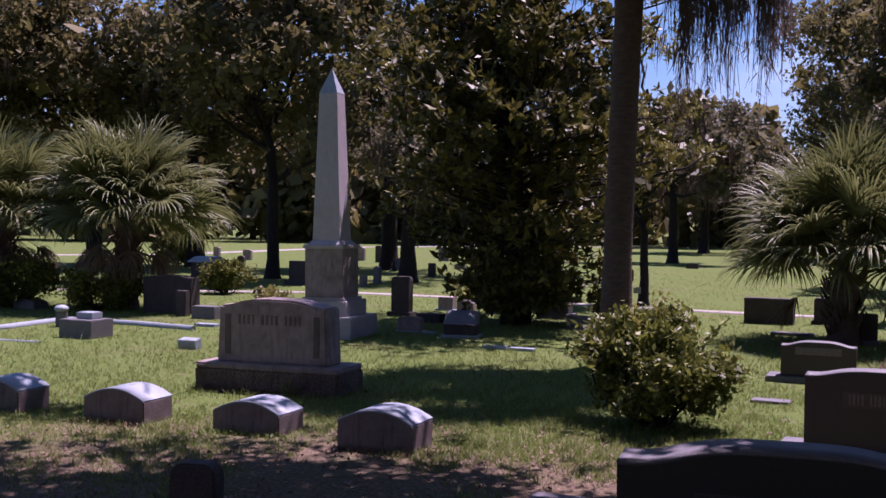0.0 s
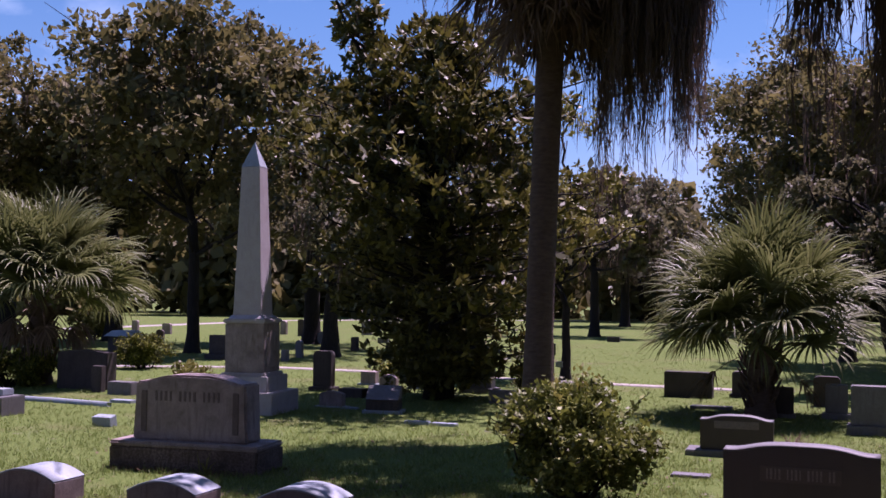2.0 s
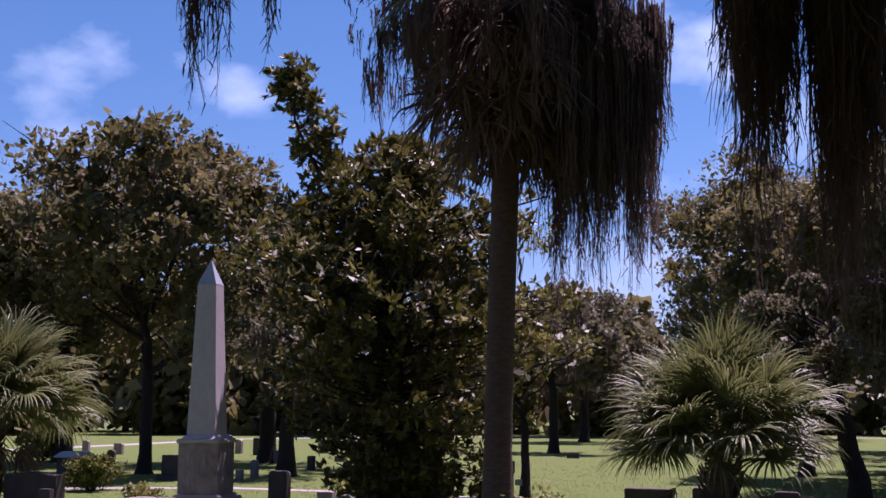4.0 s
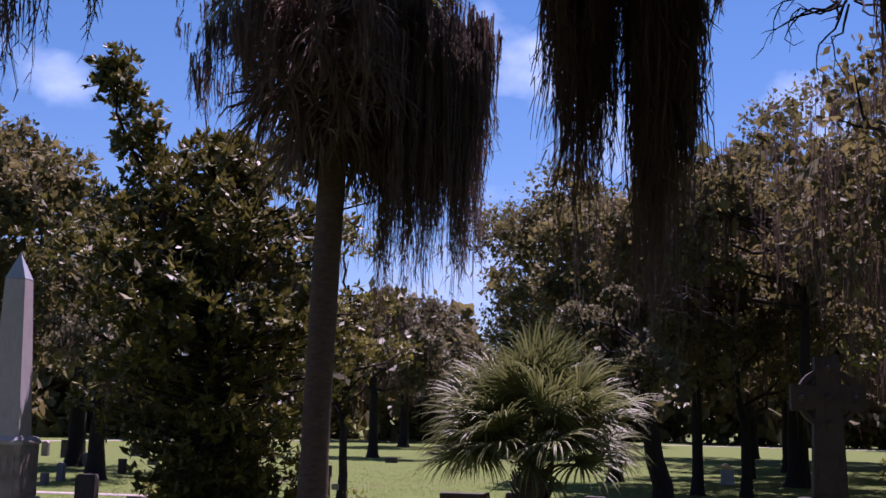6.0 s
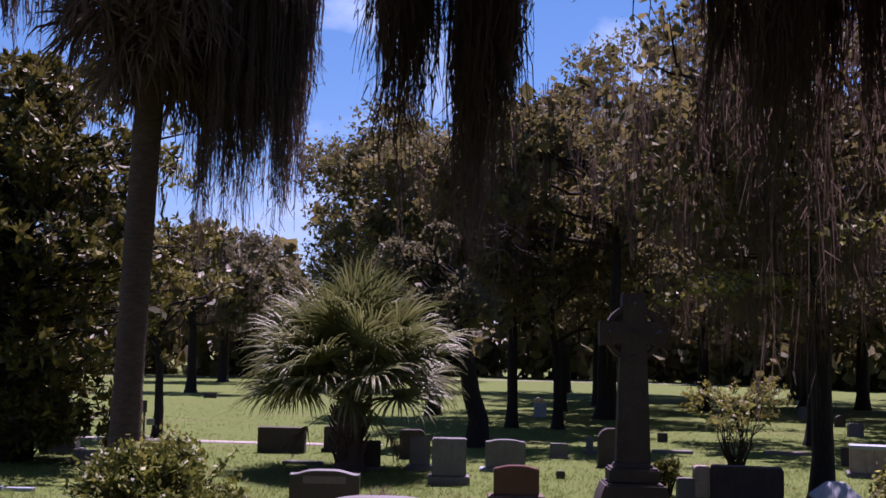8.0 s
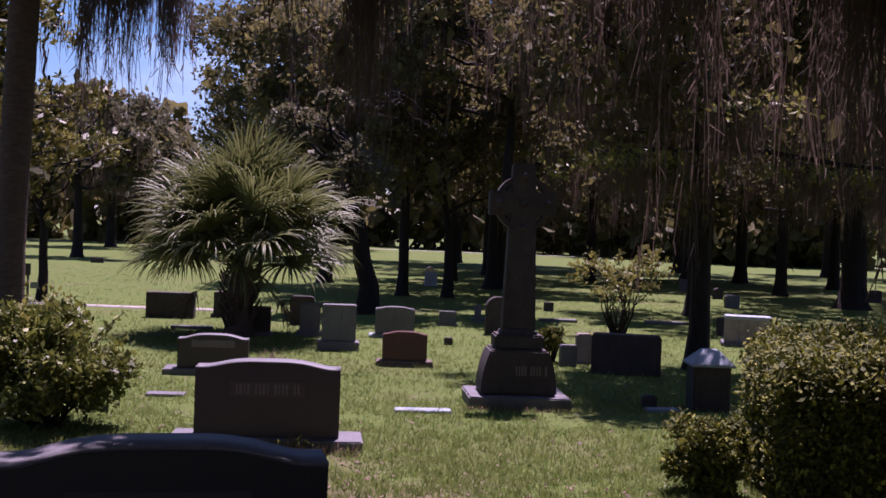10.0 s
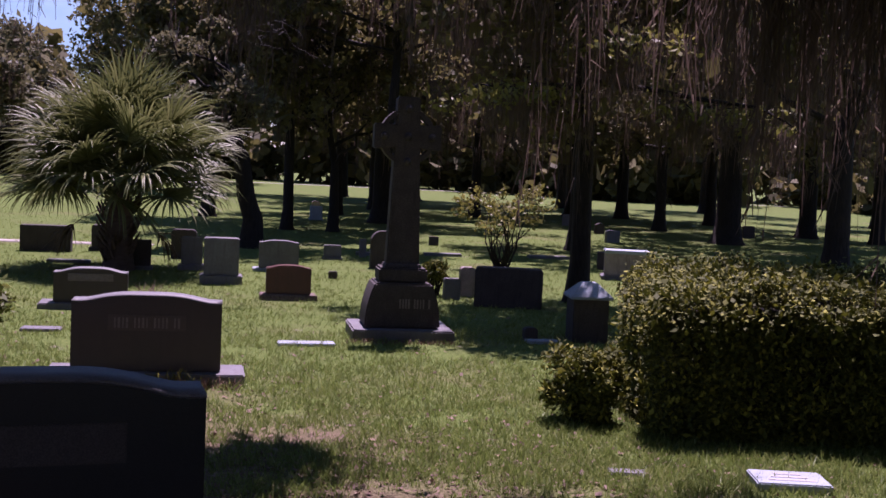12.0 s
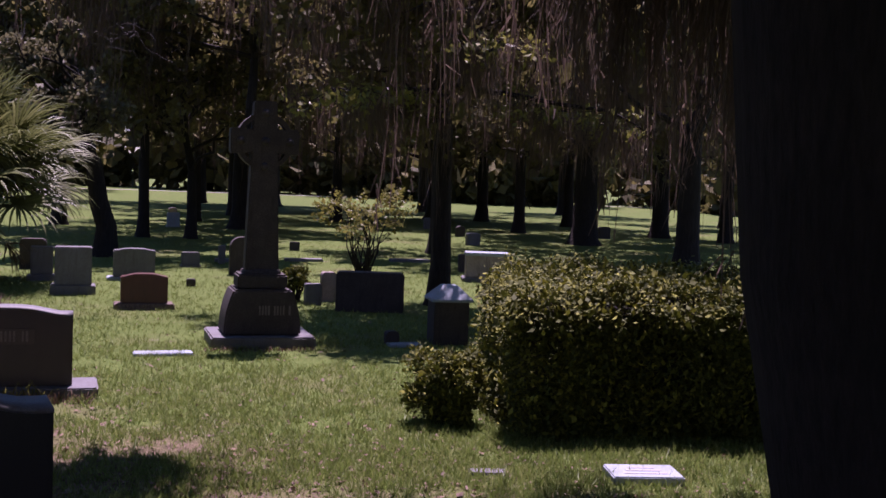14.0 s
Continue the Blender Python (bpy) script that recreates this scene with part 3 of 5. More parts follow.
part("body", block(0.62, 0.8, 0.56, -0.04, 0.012, y=0.4), DARKSTONE, bx)
part("lid", block(0.80, 0.98, 0.16, 0.522, 0.01, taper=0.62, y=0.4), PALE, bx, "pale hipped lid")
headstone(-4.02, 31.32, 0.64, 0.52, 0.29, DARKSTONE, "flat", (0.8, 0.14, 0.5), 0, "wide dark headstone behind the obelisk")
headstone(-0.85, 21.94, 0.38, 0.68, 0.20, DARKSTONE, "round", (0.5, 0.08, 0.34), 0.09, "tall dark round-shouldered headstone")
headstone(-0.58, 18.91, 0.42, 0.24, 0.14, WEATHERED, "arch", (0.55, 0.02, 0.28), 0.04, "small brownish headstone with a bowed top, leaning", base_stone=PALE, yaw=-24)
flat_marker(-0.26, 18.66, 0.28, 0.14, 0.03, PALE, "small pale flat stone beside a headstone", letters=0)
headstone(-0.26, 20.65, 0.48, 0.16, 0.30, DARKSTONE, "flat", None, 0, "low dark stone block on the lawn", name="grave_block")
headstone(0.04, 23.41, 0.33, 0.24, 0.20, WEATHERED, "flat", (0.45, 0.03, 0.3), 0, "small brown headstone on a pale base", base_stone=PALE)
sl = thing("slant_marker", pose(0.27, 17.99, 0, 0, 0, -12), "grey slant-faced grave marker on a two-tier base", "gravestone", "headstones")
part("base", block(0.62, 0.42, 0.08, -0.03, 0.008, y=0.21), PALE, sl)
part("body", block(0.52, 0.34, 0.17, 0.05, 0.008, y=0.21), DARKSTONE, sl)
bm = bmesh.new()
side = [(0.02, 0.22), (0.36, 0.22), (0.36, 0.42), (0.28, 0.42)]
a = [bm.verts.new((-0.26, yy, zz)) for yy, zz in side]
b = [bm.verts.new((0.26, yy, zz)) for yy, zz in side]
bm.faces.new(a)
bm.faces.new(b[::-1])
for i in range(4):
    bm.faces.new((a[i], b[i], b[(i + 1) % 4], a[(i + 1) % 4]))
part("slant_face", bm, GRANITE, sl, "pale streaked sloping face")
headstone(0.45, 22.78, 0.36, 0.26, 0.16, WEATHERED, "serp", None, 0.05, "small weathered headstone with a pale curved top")
headstone(1.01, 22.59, 0.36, 0.28, 0.18, DARKSTONE, "flat", (0.44, 0.03, 0.3), 0, "small dark headstone beneath the magnolia", base_stone=PALE)
headstone(1.21, 22.12, 0.14, 0.10, 0.12, DARKSTONE, "flat", None, 0, "tiny dark stone block on the grass", name="grave_block")
headstone(2.11, 21.77, 0.56, 0.43, 0.22, GRANITE, "flat", (0.7, 0.1, 0.4), 0, "grey headstone behind the palm trunk", yaw=-30)
headstone(2.37, 19.78, 0.46, 0.22, 0.31, GRANITE, "flat", None, 0, "low grey stone block behind the palm trunk", name="grave_block")
headstone(-9.73, 22.62, 0.46, 0.46, 0.23, DARKSTONE, "flat", None, 0, "dark headstone below a palm")
headstone(-8.62, 23.40, 0.33, 0.32, 0.19, GRANITE, "round", None, 0.08, "small grey headstone below a palm")
headstone(-8.27, 22.54, 0.56, 0.19, 0.37, GRANITE, "arch", None, 0.06, "low grey bowed stone below a palm", name="grave_block")

# stones under the young palm and round the cross
headstone(6.06, 21.21, 0.89, 0.48, 0.31, DARKSTONE, "flat", None, 0, "wide dark headstone behind the young palm")
headstone(7.17, 21.19, 0.53, 0.42, 0.32, DARKSTONE, "round", (0.62, 0.07, 0.4), 0.05, "dark headstone behind the young palm")
flat_marker(5.84, 19.08, 0.7, 0.22, 0.05, GRANITE, "low grey kerb stone under the palm", letters=0)
headstone(7.03, 15.61, 0.51, 0.55, 0.30, GRANITE, "flat", (0.62, 0.13, 0.42), 0, "tall grey granite headstone with streaks on a block base", letters=0)
headstone(7.40, 17.62, 0.34, 0.45, 0.21, GRANITE, "flat", (0.44, 0.09, 0.34), 0, "grey granite headstone on a block base")
headstone(6.61, 17.82, 0.32, 0.42, 0.21, DARKSTONE, "flat", (0.38, 0.06, 0.3), 0, "dark headstone on a pale base", base_stone=GRANITE)
headstone(8.08, 19.63, 0.45, 0.53, 0.21, DARKSTONE, "round", None, 0.08, "dark round-shouldered headstone on the lawn")
headstone(8.76, 17.16, 0.66, 0.47, 0.24, GRANITE, "serp", (0.86, 0.05, 0.4), 0.03, "wide grey streaked headstone on a pale base", base_stone=PALE)
headstone(7.14, 13.66, 0.60, 0.39, 0.21, REDSTONE, "serp", (0.76, 0.075, 0.36), 0.035, "red granite headstone on a rough pinkish base", base_stone=CUTROCK, rough=0.012, yaw=-24)
headstone(9.16, 16.03, 0.14, 0.12, 0.11, DARKSTONE, "flat", None, 0, "tiny dark stone marker in the grass", name="grave_block")
headstone(10.88, 19.08, 0.33, 0.24, 0.17, GRANITE, "flat", (0.38, 0.04, 0.3), 0, "small grey headstone on a base")
headstone(10.22, 20.17, 0.37, 0.11, 0.33, GRANITE, "flat", None, 0, "low grey stone block", name="grave_block")
headstone(17.53, 31.95, 0.39, 0.39, 0.23, PALE, "flat", (0.44, 0.06, 0.3), 0, "distant pale headstone on the lawn")
headstone(10.99, 17.40, 0.50, 0.68, 0.22, DARKSTONE, "round", None, 0.2, "dark round-topped headstone behind the cross")
headstone(15.47, 22.34, 0.23, 0.21, 0.17, DARKSTONE, "flat", None, 0, "small dark stone on the far lawn", name="grave_block", yaw=-30)
headstone(11.82, 19.54, 0.13, 0.37, 0.13, GRANITE, "flat", None, 0, "thin grey stone post on the lawn", name="stone_post")
headstone(9.52, 13.22, 0.23, 0.30, 0.16, GRANITE, "flat", None, 0, "small grey block headstone on the grass")
headstone(9.98, 13.48, 0.22, 0.43, 0.16, WEATHERED, "round", None, 0.05, "narrow weathered headstone on the grass")
headstone(9.73, 12.21, 0.93, 0.54, 0.32, DARKSTONE, "round", None, 0.05, "wide dark grey headstone with rounded corners", yaw=-38)
headstone(14.47, 14.78, 0.78, 0.45, 0.45, WEATHERED, "flat", (0.9, 0.07, 0.6), 0, "low brown tomb with a pale top", name="tomb", base_stone=GRANITE, yaw=-40)
part("slab", block(0.8, 0.5, 0.06, 0.472, 0.01, y=0.3), PALE, bpy.data.objects["tomb"], "pale top slab")
for k, (kx, ky, kw) in enumerate(((12.37, 19.84, 0.9), (13.84, 19.62, 0.8), (16.11, 18.82, 0.9), (17.67, 17.43, 1.0))):
    flat_marker(kx, ky, kw, 0.3, 0.06, GRANITE, "low grey kerb slab beside the track", letters=0, yaw=-28)
headstone(15.73, 16.50, 0.56, 0.34, 0.34, DARKSTONE, "flat", None, 0, "dark stone block in the shade", name="grave_block", yaw=-40)

# pillar with a pyramid cap by the hedge
pl = thing("pillar_monument", pose(8.71, 9.44, 0, 0, 0, -30), "short dark stone pillar with a pale pyramid cap beside the hedge", "monument")
part("shaft", block(0.40, 0.40, 0.52, -0.03, 0.012, y=0.2), DARKSTONE, pl)
part("cap_edge", block(0.48, 0.48, 0.03, 0.488, 0.008, y=0.2), PALE, pl)
part("cap", block(0.47, 0.47, 0.15, 0.516, 0.006, y=0.2, taper=0.35), PALE, pl, "pale pyramid cap")
headstone(8.14, 9.77, 0.15, 0.15, 0.13, DARKSTONE, "round", None, 0.04, "small dark vase by the pillar", name="stone_vase", group="")


def celtic_cross(x, y, yaw):
    c = thing("celtic_cross", pose(x, y, 0, 0, 0, yaw), "tall dark weathered stone ring cross on a tapered die", "monument")
    part("slab", rugged(block(1.10, 0.86, 0.17, -0.05, 0.015, y=0.38), 0.012, 0.1, 7), GRANITE, c, "rough grey base slab")
    pts = [(-0.41, 0.12), (0.41, 0.12)] + [(0.41 - 0.10 * (i / 6) ** 2.2, 0.12 + 0.49 * i / 6) for i in range(1, 7)]
    pts += [(-px, pz) for px, pz in pts[:1:-1]]
    die = part("die", prism(pts, 0.56, 0.02, 0.10), DARKSTONE, c)
    part("block", block(0.53, 0.42, 0.16, 0.607, 0.02, y=0.38), DARKSTONE, c)
    part("block_shoulder", block(0.42, 0.34, 0.05, 0.765, 0.012, y=0.38, taper=0.88), DARKSTONE, c)
    zc, aw, ah = 2.19, 0.365, 0.125
    s = lambda z: 0.183 - (z - 0.77) / 1.85 * 0.062
    right = [(s(0.80), 0.80), (s(zc - 0.36), zc - 0.36), (s(zc - ah), zc - ah), (aw, zc - ah - 0.015), (aw, zc + ah + 0.01), (s(zc + ah), zc + ah), (s(2.62), 2.62)]
    pts = right + [(-px, pz) for px, pz in right[::-1]]
    shaft = part("cross_shaft", prism(pts, 0.22, 0.014, 0.27), DARKSTONE, c)
    bm = bmesh.new()
    n, ro, ri, y0, y1 = 48, 0.305, 0.255, 0.30, 0.46
    rings = [[bm.verts.new((rr * math.cos(2 * math.pi * i / n), yy, zc + rr * math.sin(2 * math.pi * i / n))) for i in range(n)] for rr, yy in ((ro, y0), (ro, y1), (ri, y1), (ri, y0))]
    for k in range(4):
        for i in range(n):
            bm.faces.new((rings[k][i], rings[k][(i + 1) % n], rings[(k + 1) % 4][(i + 1) % n], rings[(k + 1) % 4][i]))
    part("ring", bm, DARKSTONE, shaft)
    for bx_, bz_ in ((0, 0.30), (-0.26, 0), (0.26, 0), (0, 0), (0, -0.27)):
        bm = bmesh.new()
        bmesh.ops.create_uvsphere(bm, u_segments=10, v_segments=6, radius=0.045)
        bmesh.ops.translate(bm, vec=(bx_, 0.268, zc + bz_), verts=bm.verts)
        part("boss", smooth(baked(bm, "boss")), DARKSTONE, shaft)
    bars(die, CUTTING, 5, -0.05, 0.30, 0.39, 0.10, 0.098, "raised worn letters")
    part("emblem", block(0.2, 0.02, 0.22, 1.0, 0.006, y=0.268), DARKSTONE, shaft, "carved monogram panel")
    return c


celtic_cross(6.75, 10.24, -25)

# scattered stones on the far lawn
rng = random.Random(11)
far_spots = [(-1.90, 32.58, 0.20, 0.5), (-2.19, 30.93, 0.18, 0.3), (-2.96, 29.75, 0.3, 0.34), (-1.57, 40.96, 0.35, 0.45), (-8.37, 48.40, 0.4, 0.45), (-10.08, 50.41, 0.3, 0.5), (-7.84, 43.95, 0.3, 0.35),
             (-4.43, 52.99, 0.7, 0.7), (-3.58, 49.49, 0.3, 0.6), (-2.73, 47.89, 0.3, 0.7), (0.01, 50.00, 0.5, 0.6), (0.61, 42.21, 0.4, 0.2), (-0.98, 35.71, 0.2, 0.4), (-0.38, 36.38, 0.22, 0.45), (-5.88, 31.39, 0.1, 0.45), (-6.96, 38.64, 0.35, 0.3),
             (-11.40, 39.85, 0.4, 0.5), (20.48, 37.42, 0.3, 0.4), (24.71, 26.50, 0.3, 0.35), (26.91, 30.57, 0.3, 0.4), (22.00, 23.05, 0.4, 0.35), (29.96, 24.96, 0.4, 0.4), (9.97, 45.46, 0.5, 0.2), (-6.43, 56.81, 0.5, 0.5), (1.52, 62.78, 0.5, 0.5)]
for fx, fy, fw, fh in far_spots:
    headstone(fx, fy, fw, fh, 0.16, rng.choice((DARKSTONE, WEATHERED, DARKSTONE, GRANITE)), rng.choice(("round", "flat", "arch")), None, min(0.07, fw * 0.3), "small distant headstone on the open lawn", yaw=YAW + rng.uniform(-5, 5), group="far headstones")

# thin post with a small sign
ps = thing("sign_post", pose(3.68, 22.26, 0, 0, 0, -20), "thin dark metal post with a small pale plate", "sign")
part("post", block(0.04, 0.04, 0.95, -0.05, 0.004), METAL, ps)
part("plate", block(0.14, 0.02, 0.12, 0.48, 0.004, y=-0.03, x=0.12), PALE, ps)
part("head", block(0.10, 0.03, 0.22, 0.72, 0.004, y=-0.03), METAL, ps)


# ---- trees ----
def limb(rng, a, b, r0, r1, bend=0.15, n=7):
    a, b = np.asarray(a, float), np.asarray(b, float)
    span = np.linalg.norm(b - a)
    k = np.linspace(0, 1, n)[:, None]
    p = a + (b - a) * k
    p += np.sin(k * math.pi) * rng.normal(size=3) * bend * span * np.array([1, 1, 0.4])
    p[1:-1] += rng.normal(size=(n - 2, 3)) * span * 0.02
    return np.concatenate([p, r0 + (r1 - r0) * k ** 0.8], 1)


def tree(seed, x, y, trunk_h, trunk_r, centre_z, radius, leaf_mat, label, name="oak_tree", lobes=20, clumps=28, per=20, leaf=0.22, slim=0.58, moss=0, moss_len=1.2, low=-0.95, lobe_size=0.36, lean=(0, 0), category="tree", tight=0.115, fine=0.03):
    g = np.random.default_rng(seed)
    t = thing(name, pose(x, y, 0), label, category, "trees")
    c = np.array([lean[0], lean[1], centre_z])
    quads, heads = lobed_crown(g, c, radius, lobes, clumps, per, leaf, slim, lobe_size, low, tight)
    fork = np.array([lean[0] * 0.3, lean[1] * 0.3, trunk_h])
    flare = [(0, 0, -0.1, trunk_r * 1.7), (0.0, 0, 0.15, trunk_r * 1.25), (0.02, 0.0, 0.6, trunk_r), (*(fork * 0.6), trunk_r * 0.92), (*fork, trunk_r * 0.8)]
    crest_at = np.array([lean[0] * 0.8, lean[1] * 0.8, centre_z + 0.35 * radius[2]])
    leader = limb(g, fork, crest_at, trunk_r * 0.8, 0.03, 0.10, 8)
    paths = [flare, leader]
    for h in heads:
        k = np.clip((h[2] - trunk_h) / (crest_at[2] - trunk_h + 0.1) - g.uniform(0.1, 0.4), 0.0, 0.9)
        q = leader[int(round(k * 7))]
        paths.append(limb(g, q[:3], h, min(trunk_r * g.uniform(0.2, 0.42), q[3]), 0.02, 0.2))
        for _ in range(2):
            paths.append(limb(g, h, h + g.normal(size=3) * np.asarray(radius) * 0.22, 0.03, 0.008, n=4))
    part("trunk", tubes(paths, 8), BARK, t)
    # oversized hidden leaves that block light, darkening the crown and its shadow
    blockers = np.repeat(heads, 14, 0) + g.normal(size=(len(heads) * 14, 3)) * np.asarray(radius).mean() * lobe_size * 0.34
    blockers = blockers[blockers[:, 2] > 1.2]
    inner = leaves(g, blockers, np.asarray(radius).mean() * 0.13, 0.8, 0.8)
    crown = part("crown", leaf_mesh("crown", np.concatenate([quads, inner])), leaf_mat, t)
    if moss:
        idx = g.integers(0, len(quads), moss)
        anchors = quads[idx]
        keep = anchors[:, 2] > 1.5
        anchors = anchors[keep]
        lens = np.minimum(moss_len * g.uniform(0.4, 1.3, len(anchors)), anchors[:, 2] - 0.9)
        part("moss", hanging(g, anchors, lens, int(0.24 / fine), fine, 0.11, 4 if fine < 0.03 else 3, 0.05, 1 if fine < 0.03 else 0), MOSS, crown, "grey hanging moss")
    return t


tree(1, -13.02, 42.38, 3.21, 0.31, 7.41, (4.46, 4.01, 3.75), OAKLEAF, "large spreading live oak in full leaf", moss=120, lobes=36)
tree(2, -9.06, 41.63, 3.33, 0.31, 6.66, (3.89, 3.89, 4.26), OAKLEAF, "broad live oak with dense lobed crown", moss=120, lobes=32)
tree(3, -5.16, 34.46, 2.87, 0.19, 7.08, (3.54, 3.64, 4.21), OAKLEAF, "tall live oak with a slim dark trunk", moss=160, lobes=32)
tree(4, -1.96, 41.32, 3.15, 0.30, 6.49, (3.54, 3.34, 3.94), OAKLEAF, "live oak with hanging moss behind the obelisk", moss=160, lobes=20)
tree(5, -1.03, 33.31, 1.49, 0.24, 3.87, (2.28, 2.28, 1.88), PALELEAF, "small grey-green oak with a forked trunk", moss=160, lobes=16, clumps=22, leaf=0.13, moss_len=0.9)
tree(6, 4.48, 25.41, 1.66, 0.10, 4.05, (1.56, 1.45, 2.18), SPRIG, "slender yellow-green young oak with mossy twigs", moss=170, lobes=14, clumps=16, per=24, leaf=0.12, moss_len=1.1)
tree(7, 10.32, 51.01, 2.82, 0.22, 4.78, (3.47, 3.26, 2.82), PALELEAF, "pale moss-hung oak beyond the lawn", moss=420, lobes=16, clumps=20, per=30, moss_len=1.8)
tree(8, 15.58, 67.73, 3.16, 0.28, 5.87, (4.97, 4.52, 3.61), PALELEAF, "distant grey-green oak hung with moss", moss=320, moss_len=2.0)
tree(9, 21.99, 57.91, 4.02, 0.41, 8.98, (6.42, 6.14, 7.26), OAKLEAF, "tall rounded live oak in full sun", moss=120, lobes=50, clumps=38, lobe_size=0.32)
tree(10, 33.3, 50.6, 5.70, 0.51, 12.4, (7.8, 7.0, 7.4), OAKLEAF, "high spreading live oak with open branches and moss", moss=420, lobes=44, clumps=26, moss_len=2.2, lobe_size=0.30)
tree(11, 10.5, 21.9, 1.84, 0.22, 3.14, (1.35, 1.30, 1.57), PALELEAF, "small grey-green tree with a leaning dark trunk", moss=60, lobes=14, clumps=20, per=40, leaf=0.10, moss_len=0.6, name="small_tree", lean=(-0.8, 0.2))
tree(12, 19.26, 30.84, 3.02, 0.32, 6.26, (5.33, 4.87, 4.52), OAKLEAF, "dark live oak heavy with hanging moss", moss=520, lobes=24, moss_len=3.0, leaf=0.17, per=24)
tree(13, 26.17, 22.63, 2.92, 0.37, 6.12, (5.60, 5.35, 4.87), OAKLEAF, "dark live oak heavy with hanging moss", moss=560, lobes=24, moss_len=3.0, leaf=0.17, per=24)
tree(14, 33.0, 37.1, 3.26, 0.38, 7.33, (6.02, 5.77, 5.52), OAKLEAF, "shaded live oak with hanging moss", moss=320, lobes=20, moss_len=3.0)
slim_oak = tree(15, 11.20, 12.45, 2.6, 0.15, 5.0, (2.7, 2.4, 2.8), OAKLEAF, "slim dark-trunked oak beside a grey headstone", moss=520, lobes=24, clumps=24, per=24, leaf=0.13, lobe_size=0.42, moss_len=1.7, fine=0.013)


def low_bough(owner, seed, start, end, thick, count, leaf, wisps):
    """A drooping leafy bough with moss beneath it, in the tree's own space."""
    g = np.random.default_rng(seed)
    a, b = np.array(start, float), np.array(end, float)
    line = limb(g, a, b, thick, 0.008, 0.08, 7)
    paths, at = [line], []
    for _ in range(26):
        k = g.uniform(0.35, 1.0)
        q = a + (b - a) * k + np.array([0, 0, 0.04])
        e = q + g.normal(size=3) * np.array([0.34, 0.34, 0.10]) - np.array([0, 0, 0.08])
        paths.append(limb(g, q, e, 0.008, 0.003, 0.1, 4))
        at.append(e + g.normal(size=(count, 3)) * np.array([0.15, 0.15, 0.05]))
    part("branchwork", tubes(paths, 5), BARK, owner)
    # paler leaf material than the crown's puts the sunlight into the colour
    part("leaves", leaf_mesh("leaves", leaves(g, np.concatenate(at), leaf, 0.45)), SPRIG, owner, "leaves of a drooping bough, coloured pale green as if sunlit")
    tips = np.array([x.mean(0) for x in at])[g.integers(0, 26, wisps)]
    part("moss", hanging(g, tips, g.uniform(0.4, 1.3, wisps), 24, 0.013, 0.10, 5, 0.05, 2), MOSS, owner, "grey moss under a bough")


low_bough(slim_oak, 1, (-0.1, 0, 3.1), (-3.0, -1.2, 2.85), 0.05, 26, 0.10, 24)
low_bough(slim_oak, 2, (0, 0, 3.6), (-1.4, -2.6, 3.5), 0.05, 22, 0.10, 26)
low_bough(slim_oak, 3, (0.1, 0, 3.2), (1.9, -2.2, 2.6), 0.05, 20, 0.10, 30)
tree(16, 39.92, 18.63, 3.46, 0.47, 7.82, (7.19, 6.65, 6.12), OAKLEAF, "shaded live oak with hanging moss", moss=320, lobes=20, moss_len=3.0)
tree(17, 15.22, 26.80, 1.80, 0.14, 4.9, (3.2, 3.0, 2.8), OAKLEAF, "young oak on the far lawn", moss=260, lobes=22, clumps=20, per=30, leaf=0.15)

tree(18, 14.5, 33.5, 3.0, 0.22, 6.4, (3.4, 3.4, 3.0), OAKLEAF, "tall oak shading the far lawn", lobes=16, moss=200, moss_len=1.6)
tree(19, 31.3, 34.9, 3.2, 0.3, 7.6, (5.0, 5.0, 4.4), OAKLEAF, "large oak shading the far lawn", lobes=20, moss=300, moss_len=2.0)
tree(20, 33.0, 25.0, 3.2, 0.3, 7.4, (5.0, 5.0, 4.4), OAKLEAF, "large oak shading the far lawn", lobes=20, moss=300, moss_len=2.0)
tree(21, 3.5, 38.0, 3.0, 0.25, 6.0, (3.2, 3.2, 3.0), OAKLEAF, "oak beyond the magnolia", lobes=16, moss=260, moss_len=1.6)
tree(22, -17.5, 38.0, 3.0, 0.3, 7.6, (4.6, 4.4, 4.6), OAKLEAF, "broad oak behind the fan palms", lobes=36, moss=100)

tree(23, 18.6, 20.8, 3.2, 0.2, 5.8, (3.4, 3.3, 3.0), OAKLEAF, "oak hung with moss beside the track", lobes=18, moss=340, moss_len=3.0, low=-0.6, fine=0.02, leaf=0.14, per=28)
tree(24, 20.5, 14.8, 3.0, 0.26, 5.6, (4.4, 4.2, 3.2), OAKLEAF, "oak hung with moss beside the track", lobes=16, moss=340, moss_len=3.0, low=-0.6, fine=0.02, leaf=0.14, per=28)

tree(25, 14.2, 27.5, 3.2, 0.15, 6.0, (3.0, 3.0, 2.6), OAKLEAF, "oak hung with moss on the far lawn", lobes=24, moss=420, moss_len=2.4, low=-0.7, leaf=0.14, per=28)
# invented tree, its trunk behind the cross, set to shade the ground there
tree(27, 14.2, 21.7, 3.2, 0.15, 6.0, (2.7, 2.6, 1.9), OAKLEAF, "added moss-hung oak that casts shade on a row of graves", lobes=22, moss=300, moss_len=1.8, low=-0.6, lean=(-1.2, 0.5), leaf=0.14, per=28)

